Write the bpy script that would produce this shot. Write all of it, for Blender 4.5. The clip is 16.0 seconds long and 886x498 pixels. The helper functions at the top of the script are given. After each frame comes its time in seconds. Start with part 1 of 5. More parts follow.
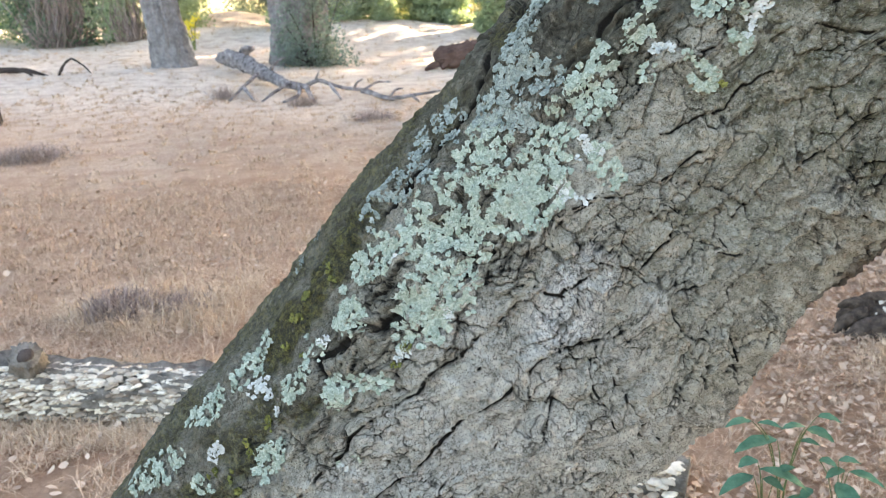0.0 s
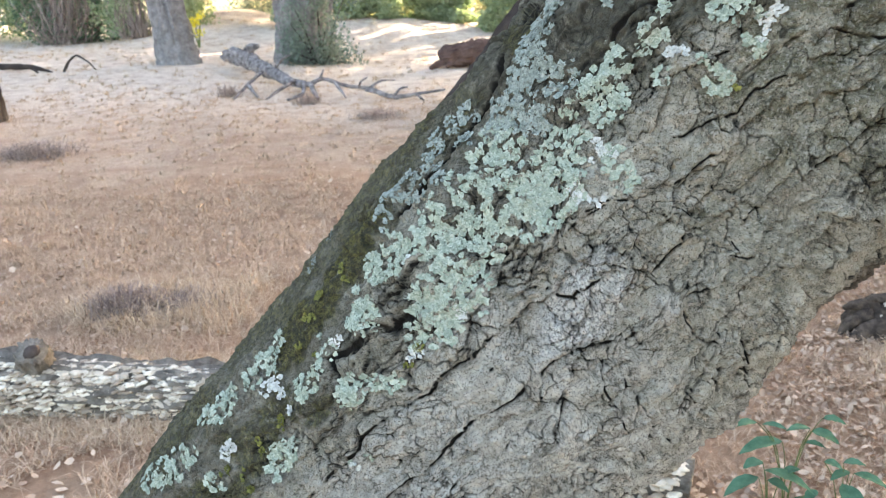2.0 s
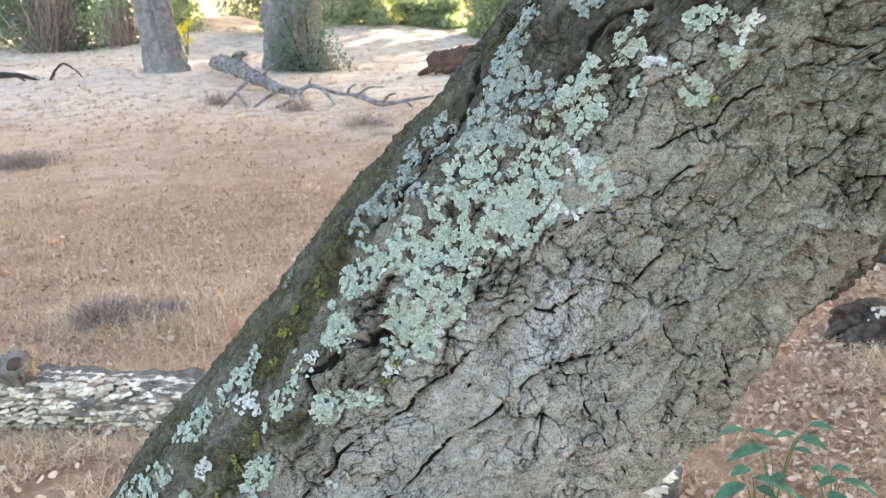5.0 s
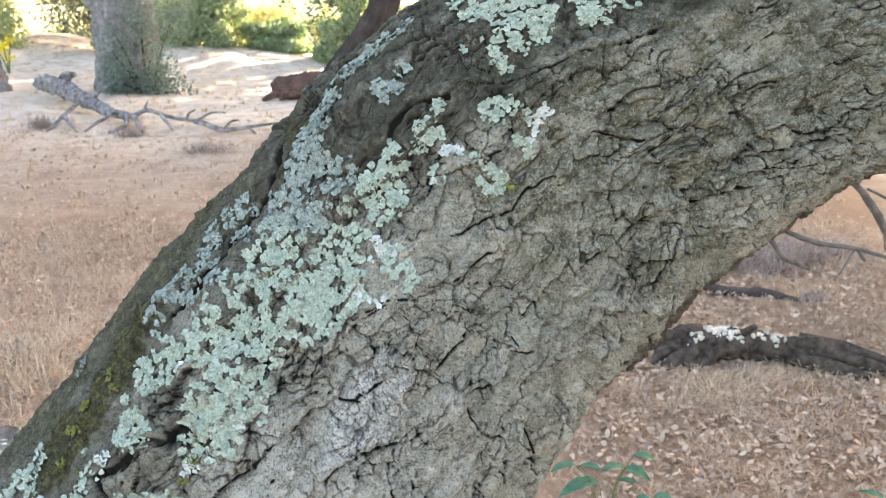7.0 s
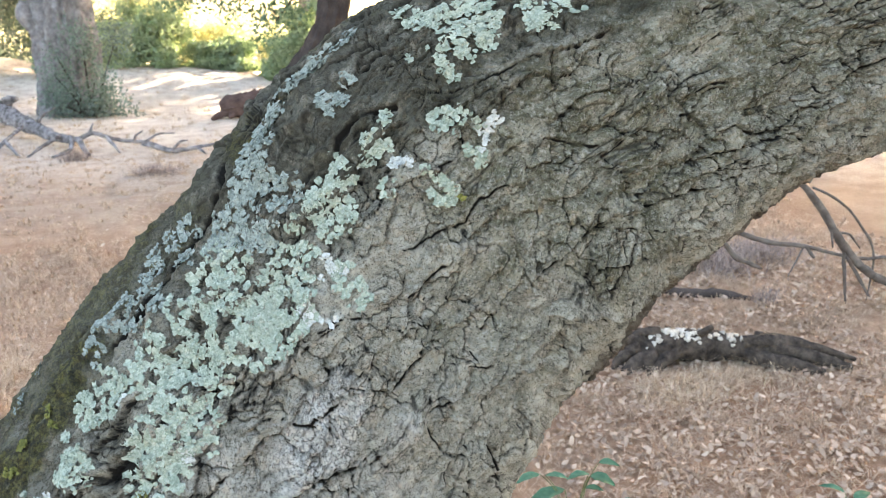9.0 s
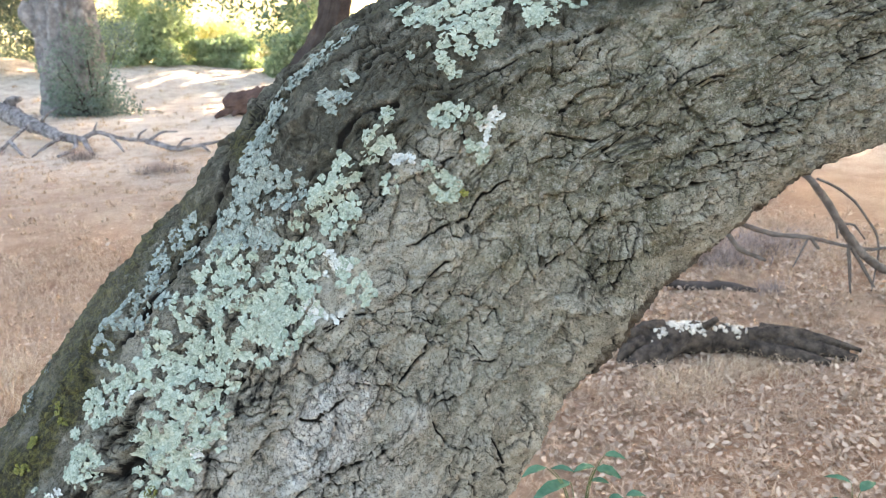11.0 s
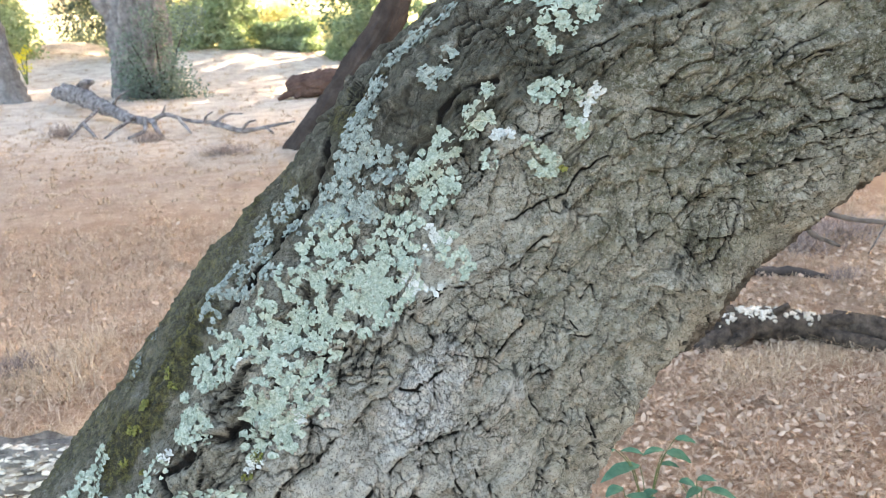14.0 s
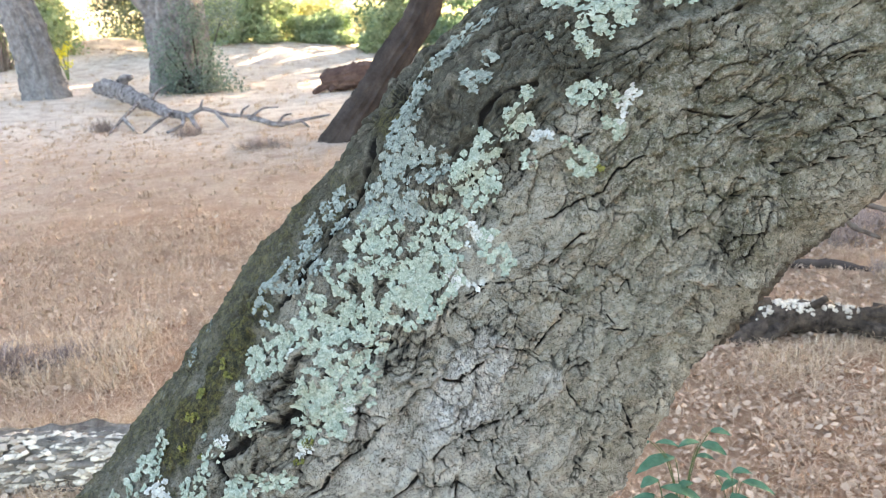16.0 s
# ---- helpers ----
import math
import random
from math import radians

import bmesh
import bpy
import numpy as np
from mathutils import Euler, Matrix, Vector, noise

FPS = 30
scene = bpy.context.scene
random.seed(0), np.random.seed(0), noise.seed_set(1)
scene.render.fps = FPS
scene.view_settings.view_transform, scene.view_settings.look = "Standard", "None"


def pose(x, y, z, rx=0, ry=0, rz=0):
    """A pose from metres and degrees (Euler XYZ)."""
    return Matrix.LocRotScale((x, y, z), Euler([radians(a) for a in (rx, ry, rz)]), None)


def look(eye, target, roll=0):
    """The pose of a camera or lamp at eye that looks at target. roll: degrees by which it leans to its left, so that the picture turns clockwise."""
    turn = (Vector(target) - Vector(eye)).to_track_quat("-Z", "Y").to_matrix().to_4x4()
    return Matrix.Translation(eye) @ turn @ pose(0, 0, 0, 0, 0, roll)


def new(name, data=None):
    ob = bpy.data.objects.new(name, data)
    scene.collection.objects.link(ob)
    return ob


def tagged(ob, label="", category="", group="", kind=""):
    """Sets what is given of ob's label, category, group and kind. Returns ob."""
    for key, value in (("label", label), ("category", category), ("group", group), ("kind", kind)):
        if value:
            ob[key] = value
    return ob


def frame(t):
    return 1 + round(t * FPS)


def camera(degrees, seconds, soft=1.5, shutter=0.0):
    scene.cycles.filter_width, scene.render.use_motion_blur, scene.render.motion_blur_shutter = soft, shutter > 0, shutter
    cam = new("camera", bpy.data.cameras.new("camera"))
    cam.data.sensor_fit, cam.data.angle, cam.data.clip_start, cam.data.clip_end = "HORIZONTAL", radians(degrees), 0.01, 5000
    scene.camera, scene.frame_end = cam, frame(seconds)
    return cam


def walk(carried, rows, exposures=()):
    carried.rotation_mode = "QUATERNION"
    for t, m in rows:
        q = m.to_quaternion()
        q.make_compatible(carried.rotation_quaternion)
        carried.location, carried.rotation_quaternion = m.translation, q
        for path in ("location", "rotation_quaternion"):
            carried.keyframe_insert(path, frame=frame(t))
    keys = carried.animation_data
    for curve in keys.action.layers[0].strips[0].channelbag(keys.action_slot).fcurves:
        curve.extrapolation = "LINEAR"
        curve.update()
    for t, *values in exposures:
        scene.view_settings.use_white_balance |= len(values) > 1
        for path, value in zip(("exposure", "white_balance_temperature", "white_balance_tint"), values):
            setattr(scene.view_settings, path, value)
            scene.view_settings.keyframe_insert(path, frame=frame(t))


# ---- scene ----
cam = camera(57.5, 16.0, soft=0.8)
PATH = [
    (0, (0.073, 0.151, 1.539), (0.015, 2.046, 0.903), -1.9),
    (0.5, (0.071, 0.152, 1.539), (0.01, 2.046, 0.9), -2.0),
    (1, (0.069, 0.15, 1.541), (0.007, 2.045, 0.902), -1.9),
    (1.5, (0.067, 0.149, 1.544), (0.002, 2.043, 0.905), -1.8),
    (2, (0.063, 0.147, 1.543), (-0.002, 2.041, 0.904), -1.6),
    (2.5, (0.057, 0.151, 1.545), (-0.005, 2.045, 0.905), -1.5),
    (3, (0.054, 0.166, 1.548), (-0.008, 2.06, 0.909), -2.0),
    (3.5, (0.053, 0.17, 1.545), (-0.004, 2.067, 0.914), -2.1),
    (4, (0.061, 0.161, 1.545), (0.008, 2.059, 0.918), -1.9),
    (6.3, (0.104, 0.164, 1.556), (0.144, 2.064, 0.932), -1.7),
    (6.5, (0.111, 0.172, 1.563), (0.203, 2.071, 0.943), -1.2),
    (7, (0.125, 0.187, 1.6), (0.45, 2.075, 1.024), 0.5),
    (7.5, (0.14, 0.191, 1.605), (0.538, 2.071, 1.05), 0.6),
    (8, (0.144, 0.196, 1.605), (0.555, 2.074, 1.052), 0.4),
    (8.5, (0.139, 0.204, 1.598), (0.573, 2.079, 1.054), -0.3),
    (9, (0.133, 0.208, 1.595), (0.563, 2.083, 1.049), -0.9),
    (11.3, (0.133, 0.201, 1.597), (0.551, 2.075, 1.038), -1.6),
    (11.5, (0.128, 0.201, 1.591), (0.541, 2.076, 1.031), -1.4),
    (12, (0.117, 0.195, 1.592), (0.506, 2.071, 1.018), -1.1),
    (12.5, (0.117, 0.186, 1.601), (0.456, 2.067, 1.013), -1.4),
    (13, (0.108, 0.185, 1.6), (0.389, 2.076, 1.011), -1.9),
    (13.5, (0.1, 0.195, 1.595), (0.377, 2.086, 1.005), -2.1),
    (14, (0.093, 0.198, 1.593), (0.37, 2.088, 1.0), -2.2),
    (14.5, (0.087, 0.192, 1.597), (0.365, 2.081, 1.001), -2.2),
    (15, (0.08, 0.188, 1.601), (0.327, 2.08, 1.001), -2.4),
    (15.5, (0.079, 0.182, 1.606), (0.324, 2.073, 1.003), -2.4),
    (16, (0.081, 0.169, 1.608), (0.275, 2.064, 0.999), -3.0),
]
walk(cam, [(t, look(eye, target, roll)) for t, eye, target, roll in PATH], exposures=[(0.0, 2.84, 7750, 13), (4.0, 2.85, 7750, 13), (9.0, 2.95, 7750, 13), (16.0, 2.96, 7750, 13)])
cam.data.dof.use_dof, cam.data.dof.focus_distance, cam.data.dof.aperture_fstop = True, 0.78, 16.0

# ---- world, sun ----
SUN_AZ, SUN_EL = 48.0, 21.0          # degrees to the right of straight ahead, and above the horizon
world = bpy.data.worlds.new("world")
scene.world = world
world.use_nodes = True
wn = world.node_tree.nodes
sky = wn.new("ShaderNodeTexSky")
sky.sky_type, sky.sun_disc = "NISHITA", False
sky.sun_elevation, sky.sun_rotation = radians(SUN_EL), radians(SUN_AZ)
sky.dust_density, sky.ozone_density = 2.5, 1.0
world.node_tree.links.new(sky.outputs["Color"], wn["Background"].inputs["Color"])
wn["Background"].inputs["Strength"].default_value = 0.15
sun_data = bpy.data.lights.new("sun", "SUN")
sun_data.energy, sun_data.angle, sun_data.color = 5.0, radians(0.53), (1.0, 0.92, 0.80)
sun = new("sun", sun_data)
sun_way = Vector((math.sin(radians(SUN_AZ)) * math.cos(radians(SUN_EL)), math.cos(radians(SUN_AZ)) * math.cos(radians(SUN_EL)), math.sin(radians(SUN_EL))))
sun.matrix_world = look((30, 30, 20), Vector((30, 30, 20)) - sun_way)


# ---- noise on arrays ----
def hashed(ix, iy, seed):
    h = (ix.astype(np.int64) * 374761393 + iy.astype(np.int64) * 668265263 + seed * 1274126177) & 0xFFFFFFFF
    h = ((h ^ (h >> 13)) * 1274126177) & 0xFFFFFFFF
    h = ((h ^ (h >> 16)) * 2246822519) & 0xFFFFFFFF
    return ((h ^ (h >> 15)) & 0xFFFFFF) / float(0x1000000)


def value_noise(x, y, seed=0):
    ix, iy = np.floor(x), np.floor(y)
    fx, fy = x - ix, y - iy
    ux, uy = fx * fx * fx * (fx * (fx * 6 - 15) + 10), fy * fy * fy * (fy * (fy * 6 - 15) + 10)
    a, b = hashed(ix, iy, seed), hashed(ix + 1, iy, seed)
    c, d = hashed(ix, iy + 1, seed), hashed(ix + 1, iy + 1, seed)
    return (a + (b - a) * ux) * (1 - uy) + (c + (d - c) * ux) * uy


def fbm(x, y, seed=0, octaves=4):
    total, amp, norm = 0.0, 1.0, 0.0
    for k in range(octaves):
        total = total + amp * (value_noise(x, y, seed + 17 * k) * 2 - 1)
        norm, amp, x, y = norm + amp, amp * 0.5, x * 2.03 + 5.1, y * 2.03 + 3.7
    return total / norm


def cells(x, y, seed=0):
    """Distance to the nearest cell border, the cell's random number, and the offset from its seed point."""
    ix, iy = np.floor(x), np.floor(y)
    best1, best2 = np.full(x.shape, 9.0), np.full(x.shape, 9.0)
    rnd, ox, oy = np.zeros(x.shape), np.zeros(x.shape), np.zeros(x.shape)
    for dx in (-1, 0, 1):
        for dy in (-1, 0, 1):
            cx, cy = ix + dx, iy + dy
            px, py = cx + 0.1 + 0.8 * hashed(cx, cy, seed), cy + 0.1 + 0.8 * hashed(cx, cy, seed + 7)
            d = np.hypot(px - x, py - y)
            near = d < best1
            best2 = np.where(near, best1, np.minimum(best2, d))
            rnd = np.where(near, hashed(cx, cy, seed + 13), rnd)
            ox, oy = np.where(near, x - px, ox), np.where(near, y - py, oy)
            best1 = np.where(near, d, best1)
    return best2 - best1, rnd, ox, oy


def ramp(x, a, b):
    k = np.clip((x - a) / (b - a), 0, 1)
    return k * k * (3 - 2 * k)


# ---- materials ----
def material(name, rough=0.9):
    m = bpy.data.materials.new(name)
    m.use_nodes = True
    bsdf = m.node_tree.nodes["Principled BSDF"]
    bsdf.inputs["Roughness"].default_value = rough
    bsdf.inputs["Specular IOR Level"].default_value = 0.25
    return m, m.node_tree.nodes, m.node_tree.links, bsdf


def node(nodes, kind, **values):
    n = nodes.new(kind)
    for key, value in values.items():
        n.inputs[key].default_value = value
    return n


def noise_tex(nodes, links, coord, scale, detail=4.0, rough=0.6):
    n = node(nodes, "ShaderNodeTexNoise", Scale=scale, Detail=detail, Roughness=rough)
    links.new(coord, n.inputs["Vector"])
    return n.outputs["Fac"]


def blend(nodes, links, fac, a, b):
    n = nodes.new("ShaderNodeMix")
    n.data_type = "RGBA"
    if hasattr(fac, "is_output"):
        links.new(fac, n.inputs[0])
    else:
        n.inputs[0].default_value = fac
    for sock, v in ((n.inputs[6], a), (n.inputs[7], b)):
        if hasattr(v, "is_output"):
            links.new(v, sock)
        else:
            sock.default_value = (*v, 1)
    return n.outputs[2]


def stretch(nodes, links, fac, lo, hi):
    n = node(nodes, "ShaderNodeMapRange")
    n.inputs["From Min"].default_value, n.inputs["From Max"].default_value = lo, hi
    links.new(fac, n.inputs["Value"])
    return n.outputs["Result"]


def product(nodes, links, a, b):
    n = nodes.new("ShaderNodeMath")
    n.operation = "MULTIPLY"
    links.new(a, n.inputs[0])
    if hasattr(b, "is_output"):
        links.new(b, n.inputs[1])
    else:
        n.inputs[1].default_value = b
    return n.outputs[0]


def bump(nodes, links, bsdf, height, strength, distance):
    n = node(nodes, "ShaderNodeBump", Strength=strength, Distance=distance)
    links.new(height, n.inputs["Height"])
    links.new(n.outputs["Normal"], bsdf.inputs["Normal"])


def attribute(nodes, name):
    n = nodes.new("ShaderNodeAttribute")
    n.attribute_name = name
    return n.outputs["Fac"]


def object_coord(nodes):
    return nodes.new("ShaderNodeTexCoord").outputs["Object"]


def simple(name, dark, light, scale, rough=0.9, bump_d=0.0, bump_scale=60.0, fine=0.35):
    """A matt surface of two colours that vary at two scales, with a fine relief."""
    m, n, l, b = material(name, rough)
    co = object_coord(n)
    big = stretch(n, l, noise_tex(n, l, co, scale, 4), 0.3, 0.7)
    col = blend(n, l, big, dark, light)
    small = stretch(n, l, noise_tex(n, l, co, scale * 9, 3), 0.35, 0.65)
    col = blend(n, l, product(n, l, small, fine), col, tuple(c * 0.55 for c in dark))
    l.new(col, b.inputs["Base Color"])
    if bump_d:
        bump(n, l, b, noise_tex(n, l, co, bump_scale, 5), 0.7, bump_d)
    return m


def leafy(name, a, b_col, through_col, mix=0.35, rough=0.55):
    """Leaves: each its own shade, some light passing through."""
    m, n, l, b = material(name, rough)
    geo = n.new("ShaderNodeNewGeometry")
    col = blend(n, l, geo.outputs["Random Per Island"], a, b_col)
    l.new(col, b.inputs["Base Color"])
    tr = node(n, "ShaderNodeBsdfTranslucent")
    tr.inputs["Color"].default_value = (*through_col, 1)
    mx = node(n, "ShaderNodeMixShader", Fac=mix)
    l.new(b.outputs[0], mx.inputs[1])
    l.new(tr.outputs[0], mx.inputs[2])
    l.new(mx.outputs[0], n["Material Output"].inputs["Surface"])
    return m


def bark_material():
    m, n, l, b = material("oak_bark", 0.92)
    co = object_coord(n)
    # fine checks: warped cells, longer along the leaning trunk
    turn = n.new("ShaderNodeMapping")
    turn.inputs["Rotation"].default_value, turn.inputs["Scale"].default_value = (0, radians(45), 0), (0.55, 1.0, 1.0)
    l.new(co, turn.inputs["Vector"])
    bend = node(n, "ShaderNodeTexNoise", Scale=70, Detail=4.0, Roughness=0.6)
    l.new(co, bend.inputs["Vector"])
    warped = n.new("ShaderNodeVectorMath")
    warped.operation = "MULTIPLY_ADD"
    l.new(bend.outputs["Color"], warped.inputs[0])
    warped.inputs[1].default_value = (0.026, 0.026, 0.026)
    l.new(turn.outputs["Vector"], warped.inputs[2])
    lines = []
    for scale, width, patch, lo, hi in ((85, 0.050, 30, 0.40, 0.56), (210, 0.070, 45, 0.44, 0.60)):
        v = node(n, "ShaderNodeTexVoronoi", Scale=scale)
        v.feature = "DISTANCE_TO_EDGE"
        l.new(warped.outputs["Vector"], v.inputs["Vector"])
        line = stretch(n, l, v.outputs["Distance"], width, 0.0)
        lines.append(product(n, l, line, stretch(n, l, noise_tex(n, l, co, patch, 4), lo, hi)))
    tone = stretch(n, l, noise_tex(n, l, co, 13, 5, 0.65), 0.3, 0.7)
    col = blend(n, l, tone, (0.370, 0.343, 0.264), (0.690, 0.650, 0.535))
    col = blend(n, l, attribute(n, "pale"), col, (0.88, 0.855, 0.79))
    olive = product(n, l, attribute(n, "algae"), stretch(n, l, noise_tex(n, l, co, 45, 5, 0.65), 0.25, 0.60))
    col = blend(n, l, product(n, l, olive, 0.85), col, (0.185, 0.184, 0.104))
    dirt = stretch(n, l, noise_tex(n, l, co, 70, 6, 0.75), 0.45, 0.66)
    col = blend(n, l, product(n, l, dirt, 0.44), col, (0.125, 0.108, 0.080))
    fleck = stretch(n, l, noise_tex(n, l, co, 230, 6, 0.85), 0.51, 0.60)
    col = blend(n, l, product(n, l, fleck, 0.75), col, (0.66, 0.62, 0.53))
    grit = stretch(n, l, noise_tex(n, l, co, 380, 5, 0.85), 0.53, 0.62)
    col = blend(n, l, product(n, l, grit, 0.80), col, (0.060, 0.050, 0.038))
    wet = product(n, l, attribute(n, "damp"), stretch(n, l, noise_tex(n, l, co, 60, 5, 0.7), 0.12, 0.5))
    col = blend(n, l, product(n, l, wet, 0.85), col, (0.072, 0.072, 0.052))
    # lower edge darkened in the colour: shade under the trunk, and red-brown bark
    col = blend(n, l, product(n, l, attribute(n, "under_shade"), 0.8), col, (0.085, 0.056, 0.040))
    mossy = product(n, l, attribute(n, "moss"), stretch(n, l, noise_tex(n, l, co, 90, 5, 0.7), 0.20, 0.42))
    green = blend(n, l, stretch(n, l, noise_tex(n, l, co, 110, 5, 0.85), 0.44, 0.60), (0.046, 0.047, 0.026), (0.200, 0.185, 0.058))
    speck = stretch(n, l, noise_tex(n, l, co, 300, 4, 0.8), 0.52, 0.64)
    green = blend(n, l, product(n, l, speck, 0.8), green, (0.022, 0.020, 0.012))
    col = blend(n, l, mossy, col, green)
    crust = product(n, l, attribute(n, "crust"), stretch(n, l, noise_tex(n, l, co, 130, 5, 0.75), 0.54, 0.62))
    col = blend(n, l, product(n, l, crust, 0.45), col, (0.38, 0.39, 0.345))
    # near-black checks and cracks: dark fissure bark, with their shade put into the colour
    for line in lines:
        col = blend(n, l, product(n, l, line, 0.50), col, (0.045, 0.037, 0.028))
    col = blend(n, l, stretch(n, l, attribute(n, "crack_shade"), 0.06, 0.66), col, (0.022, 0.018, 0.014))
    l.new(col, b.inputs["Base Color"])
    height = noise_tex(n, l, co, 330, 6, 0.8)
    for line in lines:
        cut = n.new("ShaderNodeMath")
        cut.operation = "MULTIPLY_ADD"
        l.new(line, cut.inputs[0])
        cut.inputs[1].default_value = -0.5
        l.new(height, cut.inputs[2])
        height = cut.outputs[0]
    bump(n, l, b, height, 1.0, 0.0060)
    return m


BARK = bark_material()
FAR_BARK = simple("far_bark", (0.150, 0.138, 0.138), (0.400, 0.378, 0.376), 9, 0.95, 0.03, 22)
DARK_BARK = simple("dark_bark", (0.040, 0.031, 0.028), (0.095, 0.074, 0.066), 6, 0.95, 0.012, 40)
DEAD_WOOD = simple("dead_wood", (0.060, 0.050, 0.050), (0.44, 0.40, 0.40), 9, 0.95, 0.01, 30)
DARK_LOG = simple("dark_log_bark", (0.018, 0.014, 0.012), (0.150, 0.114, 0.092), 24, 0.95, 0.03, 55)
RED_LOG = simple("red_rotten_wood", (0.07, 0.040, 0.034), (0.20, 0.125, 0.105), 4, 0.95, 0.02, 20)
LOG_BARK = simple("fallen_log_bark", (0.085, 0.072, 0.060), (0.30, 0.27, 0.235), 22, 0.95, 0.006, 70)


# ---- mesh helpers ----
def mesh_of(name, verts, quads=None, tris=None, smooth=True):
    """A mesh from arrays of corners and faces."""
    me = bpy.data.meshes.new(name)
    verts = np.asarray(verts, dtype=np.float32)
    me.vertices.add(len(verts))
    me.vertices.foreach_set("co", verts.ravel())
    loops, starts, at = [], [], 0
    for faces, k in ((quads, 4), (tris, 3)):
        if faces is not None and len(faces):
            faces = np.asarray(faces, dtype=np.int32)
            loops.append(faces.ravel())
            starts.append(at + np.arange(len(faces), dtype=np.int32) * k)
            at += faces.size
    loops, starts = np.concatenate(loops), np.concatenate(starts)
    me.loops.add(len(loops))
    me.loops.foreach_set("vertex_index", loops)
    me.polygons.add(len(starts))
    me.polygons.foreach_set("loop_start", starts)
    me.polygons.foreach_set("use_smooth", np.full(len(starts), smooth))
    me.update(calc_edges=True)
    return me


def link(name, me, mat, parent=None, label=""):
    me.materials.append(mat)
    ob = new(name, me)
    if parent:
        ob.parent = parent
    if label:
        ob["label"] = label
    return ob


def thing(name, place, label, category, group=""):
    ob = new(name)
    ob.empty_display_size = 0.05
    ob.location = place
    return tagged(ob, label, category, group)


def grid_faces(rows, cols, wrap=True):
    i, j = np.meshgrid(np.arange(rows - 1), np.arange(cols if wrap else cols - 1), indexing="ij")
    k = (j + 1) % cols
    return np.stack([i * cols + j, i * cols + k, (i + 1) * cols + k, (i + 1) * cols + j], -1).reshape(-1, 4)


def tube(points, radii, around=20, step=0.05, rough=0.1, ridge=0.0, seed=0, flat=1.0):
    """A tapered, uneven tube along a smooth curve through the points, closed at both ends: corners and faces."""
    pts, rad = np.asarray(points, float), np.asarray(radii, float)
    seg = np.r_[0, np.cumsum(np.linalg.norm(np.diff(pts, axis=0), axis=1))]
    n = max(4, int(seg[-1] / step))
    u = np.linspace(0, seg[-1], n)
    path = np.stack([np.interp(u, seg, pts[:, k]) for k in range(3)], 1)
    r = np.interp(u, seg, rad)
    if n > 8 and len(pts) > 2:
        w = max(1, int(n / len(pts) / 2))
        ker = np.hanning(2 * w + 3)[1:-1]
        ker /= ker.sum()
        padded = np.concatenate([2 * path[:1] - path[w:0:-1], path, 2 * path[-1:] - path[-2:-w - 2:-1]])
        path = np.stack([np.convolve(padded[:, k], ker, "valid") for k in range(3)], 1)
    tan = np.gradient(path, axis=0)
    tan /= np.linalg.norm(tan, axis=1)[:, None]
    ref = np.array([0, 0, 1.0]) if abs(tan[:, 2]).mean() < 0.75 else np.array([0, 1.0, 0])
    a = np.cross(tan, ref)
    a /= np.linalg.norm(a, axis=1)[:, None]
    b = np.cross(a, tan)
    th = np.linspace(0, 2 * np.pi, around, endpoint=False)
    U, T = np.meshgrid(u, th, indexing="ij")
    k = 1 + rough * fbm(np.cos(T) * 1.3 + U * 2.2 / max(rad.max(), 0.02) * 0.25 + seed * 9.1, np.sin(T) * 1.3 + seed * 3.3, seed, 4)
    k = k + 0.45 * rough * fbm(np.cos(T) * 5.2 + U * 1.1 / max(rad.max(), 0.02) + seed * 4.7, np.sin(T) * 5.2 + seed * 2.3, seed + 11, 3)
    k = k + 0.30 * rough * fbm(np.cos(T) * 15 + U * 3.5 / max(rad.max(), 0.02) + seed, np.sin(T) * 15 + seed * 1.3, seed + 19, 3)
    if ridge:
        k = k + ridge * (np.abs(fbm(T * around / 7.0 + fbm(U * 3, T, seed + 5) * 1.2, U * 1.7 / max(rad.max(), 0.05) * 0.2, seed + 3, 3)) * 2 - 0.5)
    R = r[:, None] * k
    P = path[:, None, :] + R[..., None] * (np.cos(T)[..., None] * a[:, None, :] + flat * np.sin(T)[..., None] * b[:, None, :])
    verts = np.concatenate([P.reshape(-1, 3), path[:1], path[-1:]])
    caps, m = [], n * around
    for j in range(around):
        q = (j + 1) % around
        caps += [(m, q, j), (m + 1, (n - 1) * around + j, (n - 1) * around + q)]
    return verts, grid_faces(n, around), np.array(caps)


def joined(pieces):
    """Several sets of corners, quads and triangles as one."""
    verts, quads, tris, at = [], [], [], 0
    for v, q, t in pieces:
        verts.append(v)
        if q is not None and len(q):
            quads.append(np.asarray(q) + at)
        if t is not None and len(t):
            tris.append(np.asarray(t) + at)
        at += len(v)
    return np.concatenate(verts), (np.concatenate(quads) if quads else None), (np.concatenate(tris) if tris else None)


